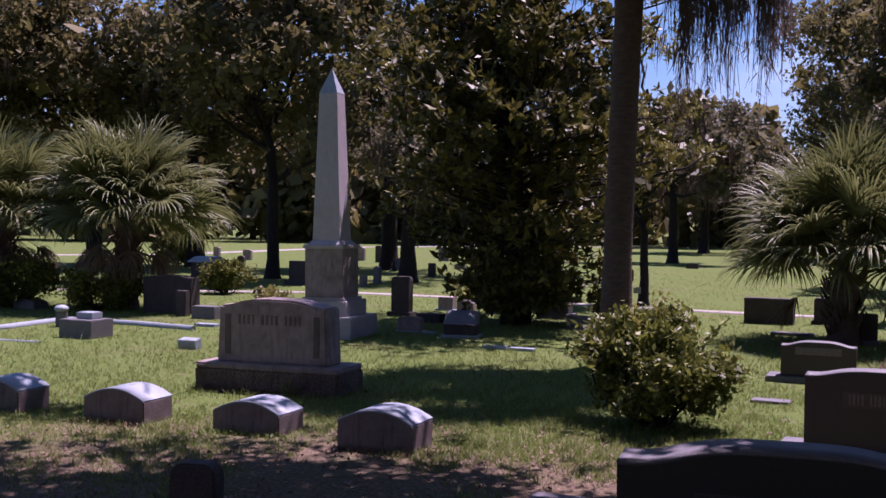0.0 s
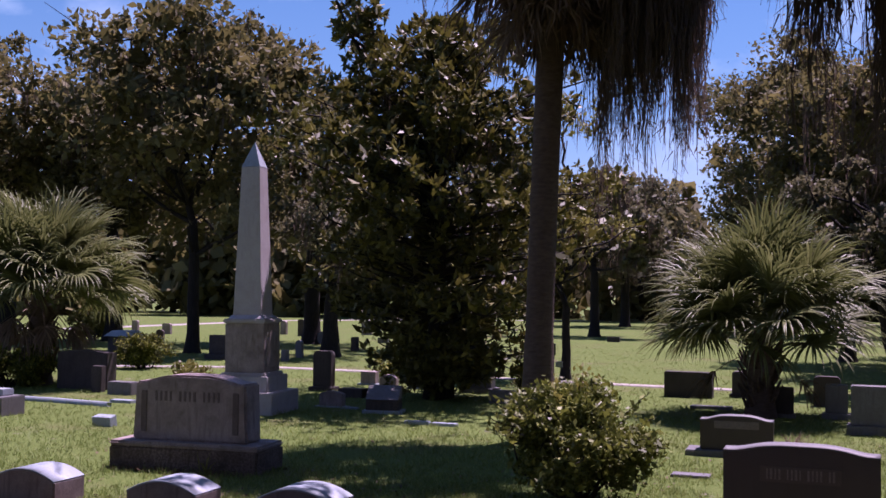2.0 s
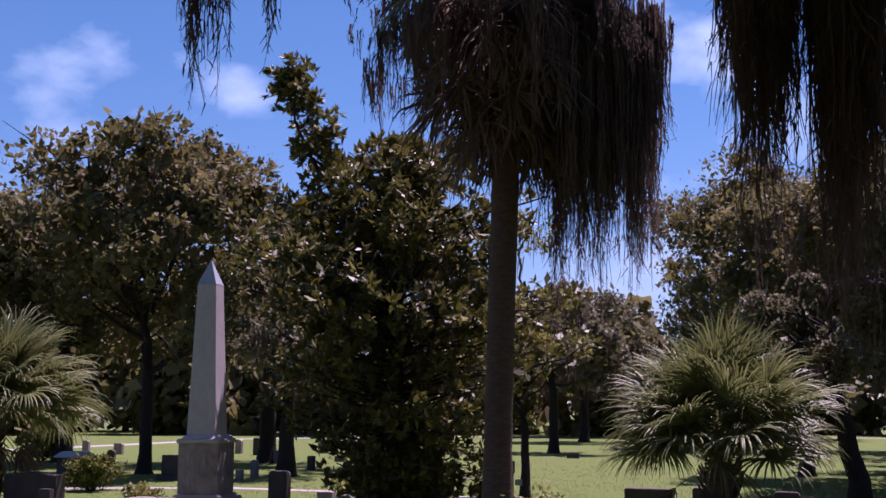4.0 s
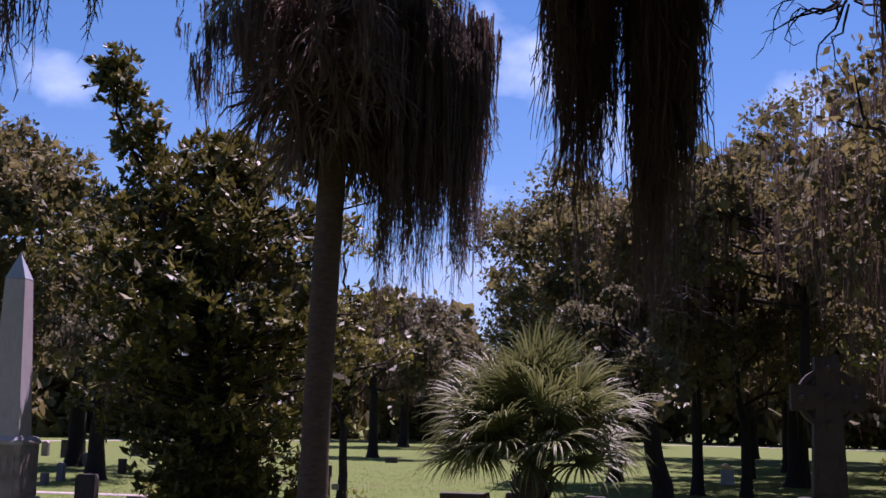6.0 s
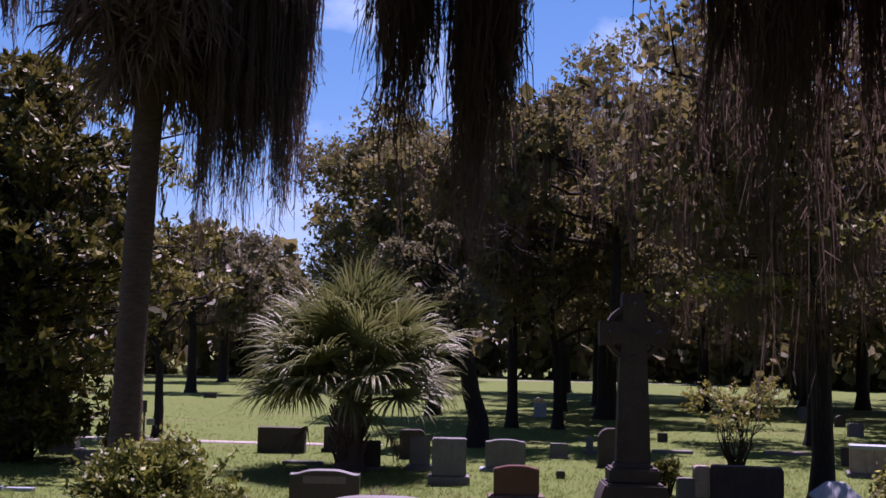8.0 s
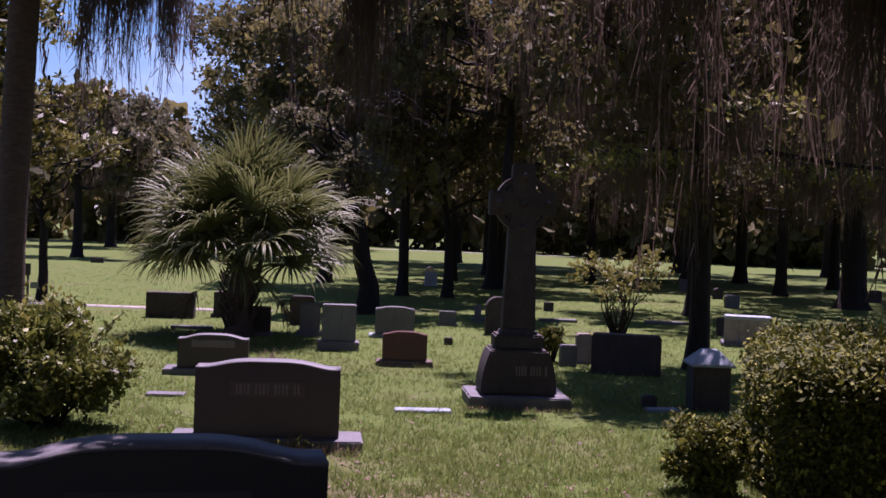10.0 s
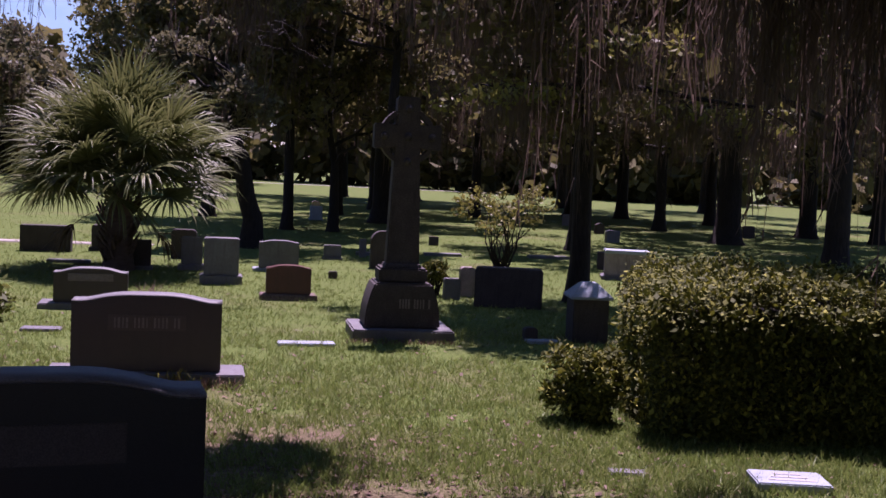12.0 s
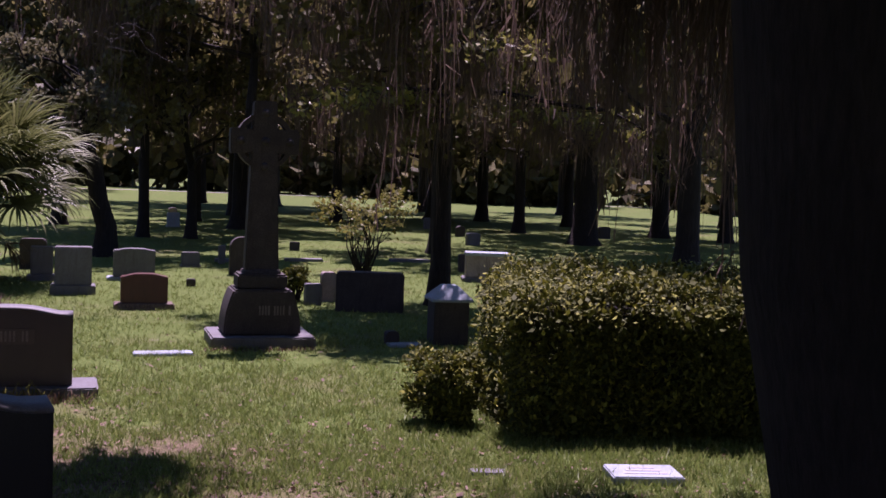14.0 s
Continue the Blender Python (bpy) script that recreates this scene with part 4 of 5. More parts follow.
# slim trunks farther off
for k, (tx, ty, tr) in enumerate(((20.34, 35.52, 0.16), (24.27, 39.63, 0.16), (26.31, 35.32, 0.2), (35.61, 31.72, 0.22), (29.19, 28.31, 0.2), (33.14, 22.31, 0.22))):
    tree(30 + k, tx, ty, 2.6, tr, 5.4, (3.8, 3.8, 2.7), OAKLEAF, "slim shaded oak on the far lawn", lobes=20, clumps=16, per=26, leaf=0.2, moss=120, moss_len=1.6)


for k, (far, way) in enumerate(((52, 33), (50, 44), (55, 56), (62, 30), (60, 41), (64, 48))):
    tree(80 + k, far * math.sin(radians(way)), far * math.cos(radians(way)), 2.8, 0.26, 6.0, (6.2, 6.0, 3.4), OAKLEAF, "broad dark oak beyond the far lawn", lobes=24, clumps=18, per=16, leaf=0.27, moss=90, moss_len=1.8)

# invented oaks out of view, there to block sky light on shaded fronts
for k, (tx, ty) in enumerate(((-9, -6), (-2, -11), (7, -9), (13, -3), (-14, 4), (-20, -14), (4, -22), (20, -14))):
    tree(60 + k, tx, ty, 3.2, 0.4, 7.0, (6.0, 6.0, 4.6), OAKLEAF, "added oak out of view that blocks sky light", lobes=22, clumps=16, per=14, leaf=0.5)


def far_woods():
    g = np.random.default_rng(77)
    quads, trunks = [], []
    for i in range(64):
        a = math.radians(118 - 2.55 * i + g.uniform(-1, 1))
        d = g.uniform(82, 112)
        c = np.array([d * math.cos(a), d * math.sin(a), 0])
        h = g.uniform(7, 12)
        q, _ = lobed_crown(g, c + np.array([0, 0, h * 0.40]), (5.4, 5.4, h * 0.56), 16, 14, 8, 1.1, 0.75, 0.42, -1.0)
        quads.append(q)
        trunks.append([(*c[:2], -0.1, 0.3), (*c[:2], 2, 0.25), (*c[:2], h * 0.6, 0.12)])
    w = thing("far_woods", pose(0, 0, 0), "distant line of dark green oaks", "woods", kind="stuff")
    part("crown", leaf_mesh("woods", np.concatenate(quads)), OAKLEAF, w)
    part("trunk", tubes(trunks, 6), BARK, w)


far_woods()


def magnolia(x, y):
    """Broad and open above, dark and leafy to the ground; whorls of long leaves at the branch ends."""
    g = np.random.default_rng(5)
    t = thing("magnolia_tree", pose(x, y, 0), "broad dark magnolia with glossy leaves down to the ground", "tree", "trees")
    heights = (0.0, 0.6, 1.4, 2.2, 3.0, 4.0, 5.0, 5.8, 6.4, 6.9)
    wide = (0.8, 1.3, 1.6, 2.2, 3.0, 3.3, 2.9, 2.1, 1.4, 0.5)
    stem = [(0, 0, -0.1, 0.26), (0, 0, 0.4, 0.18), (0.05, 0, 2.5, 0.14), (0.05, 0, 5.0, 0.08), (0.1, 0, 7.0, 0.02)]
    paths = [stem, [(0.25, 0.1, -0.1, 0.13), (0.3, 0.1, 0.9, 0.09), (0.7, 0.2, 3.2, 0.05), (1.2, 0.2, 5.2, 0.02)]]
    paths.append(limb(g, (0, 0, 3.2), (-1.9, 0.1, 8.05), 0.09, 0.015, 0.05))
    hubs, aims = [], []

    def branch(root, tip, r, twigs, reach):
        paths.append(limb(g, root, tip, r, 0.009, 0.10, 6))
        line = tip - root
        for j in range(twigs):
            k = 1.0 - 0.75 * g.uniform() ** 1.6
            f = root + line * k + g.normal(size=3) * np.array([reach, reach, reach * 0.55])
            f[2] = max(f[2], 0.15)
            hubs.append(f)
            aims.append(unit(f - root - line * k * 0.8) + np.array([0, 0, 0.5]))

    for i in range(250):
        z = 0.3 + 6.5 * g.uniform() ** 0.85
        a = g.uniform(0, 2 * math.pi)
        w = float(np.interp(z, heights, wide)) * g.uniform(0.45, 1.12) * (1 + 0.16 * math.sin(3 * a + z * 2.1) + 0.10 * math.sin(7 * a + 4 * z))
        lift = 0.25 * w if z < 5 else 0.7 * w
        tip = np.array([w * math.cos(a), w * math.sin(a), z])
        branch(np.array([0.03, 0, max(0.4, z - lift)]), tip, 0.032, int(g.integers(8, 15)), 0.20)
    for i in range(46):
        z = g.uniform(4.4, 8.2)
        root = np.array([-1.9 * (z - 3.2) / 4.85, 0.05, z - 0.25])
        a = g.uniform(0, 6.28)
        w = 0.14 + 0.42 * (8.3 - z) / 2
        branch(root, root + np.array([w * math.cos(a), w * math.sin(a), 0.3]), 0.02, 8, 0.15)
    paths.append(limb(g, (0.1, -0.3, 5.0), (2.75, -0.7, 5.75), 0.05, 0.012, 0.06))
    hubs, aims = np.array(hubs), unit(np.array(aims))
    n = 12
    d = unit(np.repeat(aims, n, 0) * 0.55 + unit(g.normal(size=(len(hubs) * n, 3))))
    p = np.repeat(hubs, n, 0) + d * 0.10
    part("trunk", tubes(paths, 6), BARK, t)
    part("crown", leaf_mesh("crown", leaves(g, p, 0.165, 0.42, 0.5, d * 2.2)), MAGNOLIA, t)
    anchors = hubs[g.integers(0, len(hubs), 110)]
    anchors = anchors[anchors[:, 2] > 2]
    part("moss", hanging(g, anchors, g.uniform(0.3, 0.9, len(anchors)), 12, 0.018, 0.05, 5, 0.1), MOSS, t, "wisps of grey hanging moss")
    return t


magnolia(1.25, 20.59)


# ---- palms ----
def fan_frond(g, turn, lift, petiole, blade, arc=230, droop=0.9, sag=25, n=42, twist=0.0, ragged=0.0, cup=0.25):
    """A fan leaf: a curving stalk, then folded segments spread round its end, their tips bent down by their weight."""
    V, F = [], []
    out = np.array([math.cos(math.radians(turn)), math.sin(math.radians(turn)), 0.0])
    side = np.array([-out[1], out[0], 0.0])
    up = np.array([0, 0, 1.0])
    p = out * 0.06
    for k in range(6):
        a = math.radians(lift - sag * (k / 5) ** 1.5)
        d = out * math.cos(a) + up * math.sin(a)
        w = 0.024 - 0.010 * k / 5
        V += [p - side * w, p + up * 0.012, p + side * w]
        if k:
            j = len(V) - 6
            F += [(j, j + 1, j + 4, j + 3), (j + 1, j + 2, j + 5, j + 4)]
        if k < 5:
            p = p + d * petiole / 5
    hub = p
    rim = math.cos(math.radians(twist)) * side + math.sin(math.radians(twist)) * np.cross(d, side)
    face = np.cross(d, rim)
    for i in range(n):
        u = -1 + 2 * (i + 0.5) / n
        th = math.radians(arc / 2) * u + g.normal() * 0.03
        way = unit(math.cos(th) * d + math.sin(th) * rim + face * cup * abs(math.sin(th)))
        q = hub + d * blade * 0.2 * (1 - abs(u))
        step = blade * (1.0 - 0.34 * abs(u) ** 2) * g.uniform(0.86, 1.08) / 5
        fall = droop * g.uniform(0.55, 1.5)
        edge = unit(np.cross(way, face))
        for j, wk in enumerate((0.4, 1.0, 1.0, 0.8, 0.5, 0.06)):
            w = blade * 0.021 * wk
            V += [q - edge * w, q + face * w * 0.7, q + edge * w]
            if j:
                m = len(V) - 6
                F += [(m, m + 1, m + 4, m + 3), (m + 1, m + 2, m + 5, m + 4)]
            way = unit(way - up * fall * ((j + 1) / 5) ** 1.7 * 0.6 + g.normal(size=3) * ragged * 0.25)
            q = q + way * step
    return raw("frond", V, F)


def young_palm(x, y, trunk_h, spread, fronds, seed, label, dead=4):
    g, n = random.Random(seed), np.random.default_rng(seed)
    p = thing("fan_palm", pose(x, y, 0), label, "palm", "fan palms")
    path = [(0, 0, -0.1, 0.30), (0, 0, 0.25, 0.24), (0, 0, trunk_h * 0.6, 0.22), (0, 0, trunk_h, 0.20), (0, 0, trunk_h + 0.35, 0.10)]
    stubs = []
    for i in range(60):
        a, z = g.uniform(0, 6.28), 0.1 + (trunk_h - 0.1) * i / 60
        stubs.append([(0.18 * math.cos(a), 0.18 * math.sin(a), z, 0.035), (0.27 * math.cos(a), 0.27 * math.sin(a), z + 0.08, 0.028), (0.36 * math.cos(a), 0.36 * math.sin(a), z + 0.24, 0.012)])
    part("trunk", tubes([path] + stubs, 8), PALMBARK, p, "short trunk with old leaf stubs")
    for i in range(fronds):
        k = (i + 0.5) / fronds
        lift = 86 - 69 * k ** 0.95 + g.uniform(-8, 8)
        me = fan_frond(n, 137.5 * i + g.uniform(-12, 12), lift, spread * g.uniform(0.72, 1.22), spread * g.uniform(0.82, 1.0), g.uniform(220, 280), 0.5 + 0.3 * k, 10 + 12 * k, twist=g.uniform(-45, 45))
        part("frond", me, PALMGREEN, p, "", pose(0, 0, trunk_h + 0.16 - 0.22 * k))
    me = fan_frond(n, 262, 72, spread * 0.9, spread * 0.4, 26, 0.1, 6, 9, cup=0.0)
    part("folded_frond", me, SPEAR, p, "pale new frond still folded", pose(0, 0, trunk_h + 0.1))
    for i in range(dead):
        me = fan_frond(n, 137.5 * i + g.uniform(-15, 15), g.uniform(-30, -10), spread * 0.7, spread * 0.6, 150, 1.6, 30, 22, ragged=0.5)
        part("dead_frond", me, PALMDEAD, p, "brown withered frond", pose(0, 0, trunk_h - 0.05))
    return p


young_palm(6.30, 17.95, 1.08, 1.08, 66, 3, "bushy young fan palm with silvery green fronds on a short trunk", 2)
young_palm(-6.35, 22.9, 1.62, 1.10, 62, 5, "bushy fan palm with arching green fronds", 16)
young_palm(-9.13, 23.66, 1.5, 1.06, 56, 8, "bushy fan palm with arching green fronds in shade", 16)


def tall_palm(x, y):
    g = random.Random(21)
    n = np.random.default_rng(21)
    p = thing("cabbage_palm", pose(x, y, 0), "tall cabbage palm with a mossy skirt of dead fronds", "palm")
    path = []
    for i in range(34):
        z = -0.1 + 8.3 * i / 33
        r = 0.225 - 0.045 * min(1, z / 1.5) + (0.006 if i % 2 else 0.0)
        path.append((0.16 * (max(z, 0) / 6) ** 1.4, 0, z, r))
    part("trunk", tubes([path], 18), PALMBARK, p, "ringed grey-brown trunk")
    top = 8.25
    for i in range(36):
        k = (i + 0.5) / 36
        me = fan_frond(n, 137.5 * i, 80 - 100 * k + g.uniform(-6, 6), 1.15, 1.05, 220, 0.7 + 0.5 * k, 25, 34, twist=g.uniform(-40, 40))
        part("frond", me, PALMGREEN, p, "", pose(0.16, 0, top + 0.1 - 0.2 * k))
    for i in range(96):
        k = (i + 0.5) / 96
        me = fan_frond(n, 137.5 * i + 20, -8 - 50 * k + g.uniform(-14, 14), g.uniform(0.85, 1.35) * (1 - 0.3 * k), g.uniform(0.75, 1.0), g.uniform(130, 220), g.uniform(0.15, 0.9), 22, 26, g.uniform(-60, 60), 0.6)
        part("dead_frond", me, PALMDEAD, p, "brown withered frond", pose(0.16, 0, top - 0.1 - 1.9 * k))
    # moss all round the skirt, longest on one side
    a = n.uniform(0, 2 * math.pi, 170)
    rr = n.uniform(0.4, 2.1, 170)
    anchors = np.stack([0.16 + rr * np.cos(a), rr * np.sin(a), 7.7 - 0.42 * rr + n.normal(size=170) * 0.4], -1)
    part("moss", hanging(n, anchors, n.uniform(0.6, 1.9, 170), 20, 0.028, 0.09, 5, 0.05, 4), MOSS, p, "brown-grey hanging moss")
    b = np.stack([n.uniform(0.75, 2.0, 100), n.uniform(-0.9, 0.3, 100), n.uniform(6.6, 7.3, 100)], -1)
    part("moss", hanging(n, b, 2.2 + 2.4 * n.uniform(0, 1, 100) ** 1.2, 40, 0.028, 0.10, 7, 0.035, 6), MOSS, p, "long curtain of hanging moss")
    return p


tall_palm(2.27, 15.05)


# ---- bushes and hedge ----
def bush(seed, x, y, centre_z, radius, leaf, mat, label, name="bush", lobes=18, clumps=30, per=22, twigs=14, stuck=0.35, slim=0.5, category="bush", low=-0.8, lobe_size=0.36):
    g = np.random.default_rng(seed)
    t = thing(name, pose(x, y, 0), label, category)
    quads, heads = lobed_crown(g, (0, 0, centre_z), radius, lobes, clumps, per, leaf, slim, lobe_size, low, 0.22)
    quads[:, 2] = np.maximum(quads[:, 2], 0.01 + 0.05 * g.uniform(size=len(quads)))
    paths = [limb(g, (g.normal() * 0.05, g.normal() * 0.05, -0.03), h, 0.02, 0.005, 0.1, 5) for h in heads]
    extra = []
    for i in range(twigs):
        a = g.uniform(0, 6.28)
        d = unit(np.array([math.cos(a), math.sin(a), g.uniform(-0.1, 1.1)]))
        s = np.array([0, 0, centre_z]) + d * np.asarray(radius) * 0.8
        e = s + d * stuck * g.uniform(0.4, 1.0)
        e[2] = max(e[2], 0.05)
        paths.append(limb(g, s, e, 0.008, 0.003, 0.1, 4))
        k = g.uniform(0, 1, (26, 1))
        extra.append(leaves(g, s + (e - s) * k + g.normal(size=(26, 3)) * 0.03, leaf * 1.1, slim))
    part("branchwork", tubes(paths, 5), BARK, t)
    part("leaves", leaf_mesh("leaves", np.concatenate([quads] + extra)), mat, t)
    return t


bush(1, 1.95, 10.60, 0.52, (0.76, 0.74, 0.54), 0.060, BUSHLEAF, "round leafy bush with small yellow-green leaves", lobes=40, clumps=34, per=16, twigs=36, lobe_size=0.30)
bush(2, -5.29, 27.54, 0.36, (0.74, 0.6, 0.42), 0.06, HEDGELEAF, "low rounded evergreen shrub on the lawn", "shrub", per=16)
bush(3, -2.95, 20.09, 0.36, (0.34, 0.3, 0.36), 0.07, SPRIG, "small pale yellow-green bush by the obelisk", lobes=12, clumps=16, per=12, stuck=0.2)
bush(4, 9.57, 13.76, 0.30, (0.20, 0.20, 0.28), 0.05, HEDGELEAF, "small dark clipped shrub by a headstone", "shrub", lobes=12, clumps=16, per=14, twigs=4, stuck=0.1)
bush(5, 5.97, 6.5, 0.30, (0.31, 0.31, 0.33), 0.042, HEDGELEAF, "small round clipped bush beside the hedge", lobes=34, clumps=26, per=14, twigs=8, stuck=0.06, lobe_size=0.36, low=-1.1)
bush(6, 13.22, 16.87, 1.0, (0.78, 0.7, 0.66), 0.075, SPRIG, "thin sapling with sparse pale green leaves", "sapling", lobes=26, clumps=4, per=6, twigs=40, stuck=0.5)
bush(7, 3.05, 20.81, 0.30, (0.42, 0.4, 0.34), 0.08, SPRIG, "pale grassy shrub behind the palm trunk", "shrub", lobes=10, clumps=10, per=10)
bush(8, 0.57, 24.41, 0.25, (0.3, 0.3, 0.3), 0.07, HEDGELEAF, "small dark shrub under the magnolia", "shrub", lobes=10, clumps=14, per=12)
bush(9, -9.90, 42.23, 0.6, (0.9, 0.8, 0.6), 0.12, SPRIG, "pale green shrub by the far road", "shrub", per=10)


bush(10, -6.75, 22.4, 0.45, (0.85, 0.7, 0.5), 0.07, HEDGELEAF, "dark low shrub round a palm trunk", "shrub", per=16)
bush(11, -8.7, 22.9, 0.5, (1.0, 0.8, 0.55), 0.07, HEDGELEAF, "dark low shrub beneath the fan palms", "shrub", per=16)


def hedge():
    g = np.random.default_rng(9)
    h = thing("hedge", pose(7.85, 6.17, 0, 0, 0, -38.7), "wide dense clipped hedge with sunlit yellow-green top", "hedge")
    L, D, H = 2.4, 2.6, 1.06
    n = 3200
    face = g.uniform(size=n)
    u, v = g.uniform(-1, 1, n), g.uniform(-1, 1, n)
    pts = np.zeros((n, 3))
    top = face < 0.42
    fr = (face >= 0.42) & (face < 0.8)
    sd = face >= 0.8
    pts[top] = np.stack([u[top] * L / 2, v[top] * D / 2, np.full(top.sum(), H)], -1)
    pts[fr] = np.stack([u[fr] * L / 2, np.where(g.uniform(size=fr.sum()) < 0.8, -D / 2, D / 2), (v[fr] + 1) / 2 * H], -1)
    pts[sd] = np.stack([np.where(u[sd] < 0, -L / 2, L / 2), v[sd] * D / 2, (g.uniform(size=sd.sum())) * H], -1)
    # round the shoulders and make the faces swell and dip
    for p in pts:
        for ax, lim in ((0, L / 2), (1, D / 2)):
            over = max(0, abs(p[ax]) - (lim - 0.22)) * max(0, p[2] - (H - 0.3)) / 0.3
            p[2] -= over * 0.55
        q = Vector(p) * 2.1
        p += np.array([noise.noise(q), noise.noise(q + Vector((7, 0, 0))), noise.noise(q + Vector((0, 7, 0)))]) * 0.13
    per = 24
    P = np.repeat(pts, per, 0) + g.normal(size=(n * per, 3)) * 0.05
    P[:, 2] = np.maximum(P[:, 2], 0.02)
    part("leaves", leaf_mesh("leaves", leaves(g, P, 0.045, 0.55, 0.9)), HEDGELEAF, h)
    # solid bark-coloured filler, gives the shaded depth behind the leaves
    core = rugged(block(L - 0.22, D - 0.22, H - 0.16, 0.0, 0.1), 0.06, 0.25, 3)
    part("core", core, BARK, h, "solid dark block standing for the hedge's shaded inside")
    stems = [limb(g, (g.uniform(-0.8, 0.8), g.uniform(-0.8, 0.8), -0.03), (g.uniform(-0.9, 0.9), g.uniform(-0.85, 0.85), 0.8), 0.02, 0.006, 0.05, 5) for _ in range(30)]
    part("branchwork", tubes(stems, 5), BARK, h)


hedge()


# ---- the near oak, its boughs overhead and hanging moss ----
def near_oak():
    g = np.random.default_rng(13)
    x, y = 4.45, 2.22
    t = thing("live_oak", pose(x, y, 0), "huge dark live oak trunk with mossy boughs overhead", "tree", "trees")
    path = [(0.26, -0.14, -0.15, 0.75), (0.18, -0.09, 0.2, 0.62), (0.11, -0.04, 0.7, 0.56), (-0.02, 0.03, 1.6, 0.60), (-0.06, 0.10, 3.0, 0.64), (-0.1, 0.2, 4.4, 0.55)]
    fork = np.array([-0.1, 0.2, 4.2])
    # some of these boughs are added out of view to block sky light
    ends = [(-0.6, 5.2, 6.8), (-1.9, 7.7, 7.4), (-3.3, 8.9, 7.4), (-4.8, 9.3, 7.6), (-6.4, 9.5, 7.8), (-8.4, 9.3, 7.8), (-3.0, 7.2, 7.0), (-4.8, 7.4, 7.2), (-6.6, 7.6, 7.2), (3.5, -1.5, 7.2), (-3.0, -4.0, 7.5), (2.0, -4.0, 7.5), (-7.6, 4.0, 7.4), (1.2, 1.6, 6.6), (3.0, 1.0, 6.8), (0.5, -1.5, 7.0), (-1.5, 1.4, 6.8), (4.5, 0.5, 7.0), (-5.0, -2.0, 6.8), (-1.5, -5.5, 6.6), (-6.5, -5.0, 6.8), (0.5, -3.2, 5.6), (3.2, -3.2, 5.8), (-4.0, 1.0, 6.4)]
    paths = [path]
    pts = []
    for e in ends:
        e = np.array(e)
        lm = limb(g, fork + np.array([0, 0, 0.4]), e, 0.24, 0.05, 0.10, 9)
        lm[1:, 2] = np.maximum(lm[1:, 2], 2.5 + lm[1:, 3] + 0.43 * np.hypot(lm[1:, 0] + x, lm[1:, 1] + y))
        paths.append(lm)
        for j in range(8):
            s = lm[g.integers(4, 9), :3]
            f = s + g.normal(size=3) * np.array([0.9, 0.9, 0.25]) + np.array([0, 0, 0.45])
            f[2] = max(f[2], 2.1 + 0.42 * math.hypot(f[0] + x, f[1] + y))
            paths.append(limb(g, s, f, 0.04, 0.01, 0.12, 5))
            q = f + g.normal(size=(26, 3)) * np.array([0.55, 0.55, 0.22])
            q[:, 2] = np.maximum(q[:, 2], 2.3 + 0.42 * np.hypot(q[:, 0] + x, q[:, 1] + y))
            pts.append(np.repeat(q, 14, 0) + g.normal(size=(26 * 14, 3)) * 0.12)
    # added leaf clumps out of view that shade the ground in front
    for _ in range(32):
        q = np.array([g.uniform(-2.9, 2.3) - x, g.uniform(9.5, 10.5) - y, g.uniform(6.6, 7.2)])
        pts.append(q + g.normal(size=(150, 3)) * np.array([0.26, 0.26, 0.12]))
        paths.append(limb(g, q + np.array([0.5, 0.3, 0.35]), q, 0.02, 0.006, 0.1, 4))
    # more unseen clumps, shading the leftmost low marker
    for _ in range(12):
        q = np.array([g.uniform(-3.0, -1.2) - x, g.uniform(12.5, 13.6) - y, g.uniform(7.6, 8.0)])
        pts.append(q + g.normal(size=(120, 3)) * np.array([0.26, 0.26, 0.12]))
        paths.append(limb(g, q + np.array([0.8, -0.5, 0.3]), q, 0.02, 0.006, 0.1, 4))
    # unseen clumps above the camera, added to darken trunk, black stone and hedge front
    for _ in range(110):
        q = np.array([g.uniform(-5.5, 4.2) - x, g.uniform(-4.5, 5.2) - y, g.uniform(5.2, 7.6)])
        pts.append(q + g.normal(size=(200, 3)) * np.array([0.4, 0.4, 0.16]))
        paths.append(limb(g, q + np.array([0.5, 0.2, 0.4]), q, 0.02, 0.006, 0.1, 4))
    # unseen clumps added to shade the hedge's right end
    for _ in range(34):
        q = np.array([g.uniform(9.4, 12.0) - x, g.uniform(6.3, 8.8) - y, g.uniform(6.0, 7.0)])
        pts.append(q + g.normal(size=(150, 3)) * np.array([0.36, 0.36, 0.14]))
        paths.append(limb(g, q + np.array([-0.7, -0.4, 0.3]), q, 0.02, 0.006, 0.1, 4))
    # limbs added towards the clumps over the hedge
    for e in ((5.6, 4.6, 6.9), (6.8, 5.6, 7.0), (6.9, 4.4, 6.8)):
        paths.append(limb(g, fork + np.array([0, 0, 0.4]), e, 0.2, 0.04, 0.06, 9))
    # unseen clumps added to throw a shade patch on the lawn
    for _ in range(10):
        q = np.array([g.uniform(4.3, 5.2) - x, g.uniform(8.2, 8.8) - y, g.uniform(6.1, 6.5)])
        pts.append(q + g.normal(size=(150, 3)) * np.array([0.22, 0.22, 0.10]))
        paths.append(limb(g, q + np.array([-0.2, -0.4, 0.35]), q, 0.02, 0.006, 0.1, 4))
    part("trunk", tubes(paths[:1], 20), BARK, t, "massive furrowed dark trunk")
    part("branchwork", tubes(paths[1:], 9), BARK, t)
    part("crown", leaf_mesh("crown", leaves(g, np.concatenate(pts), 0.165, 0.5)), OAKLEAF, t)

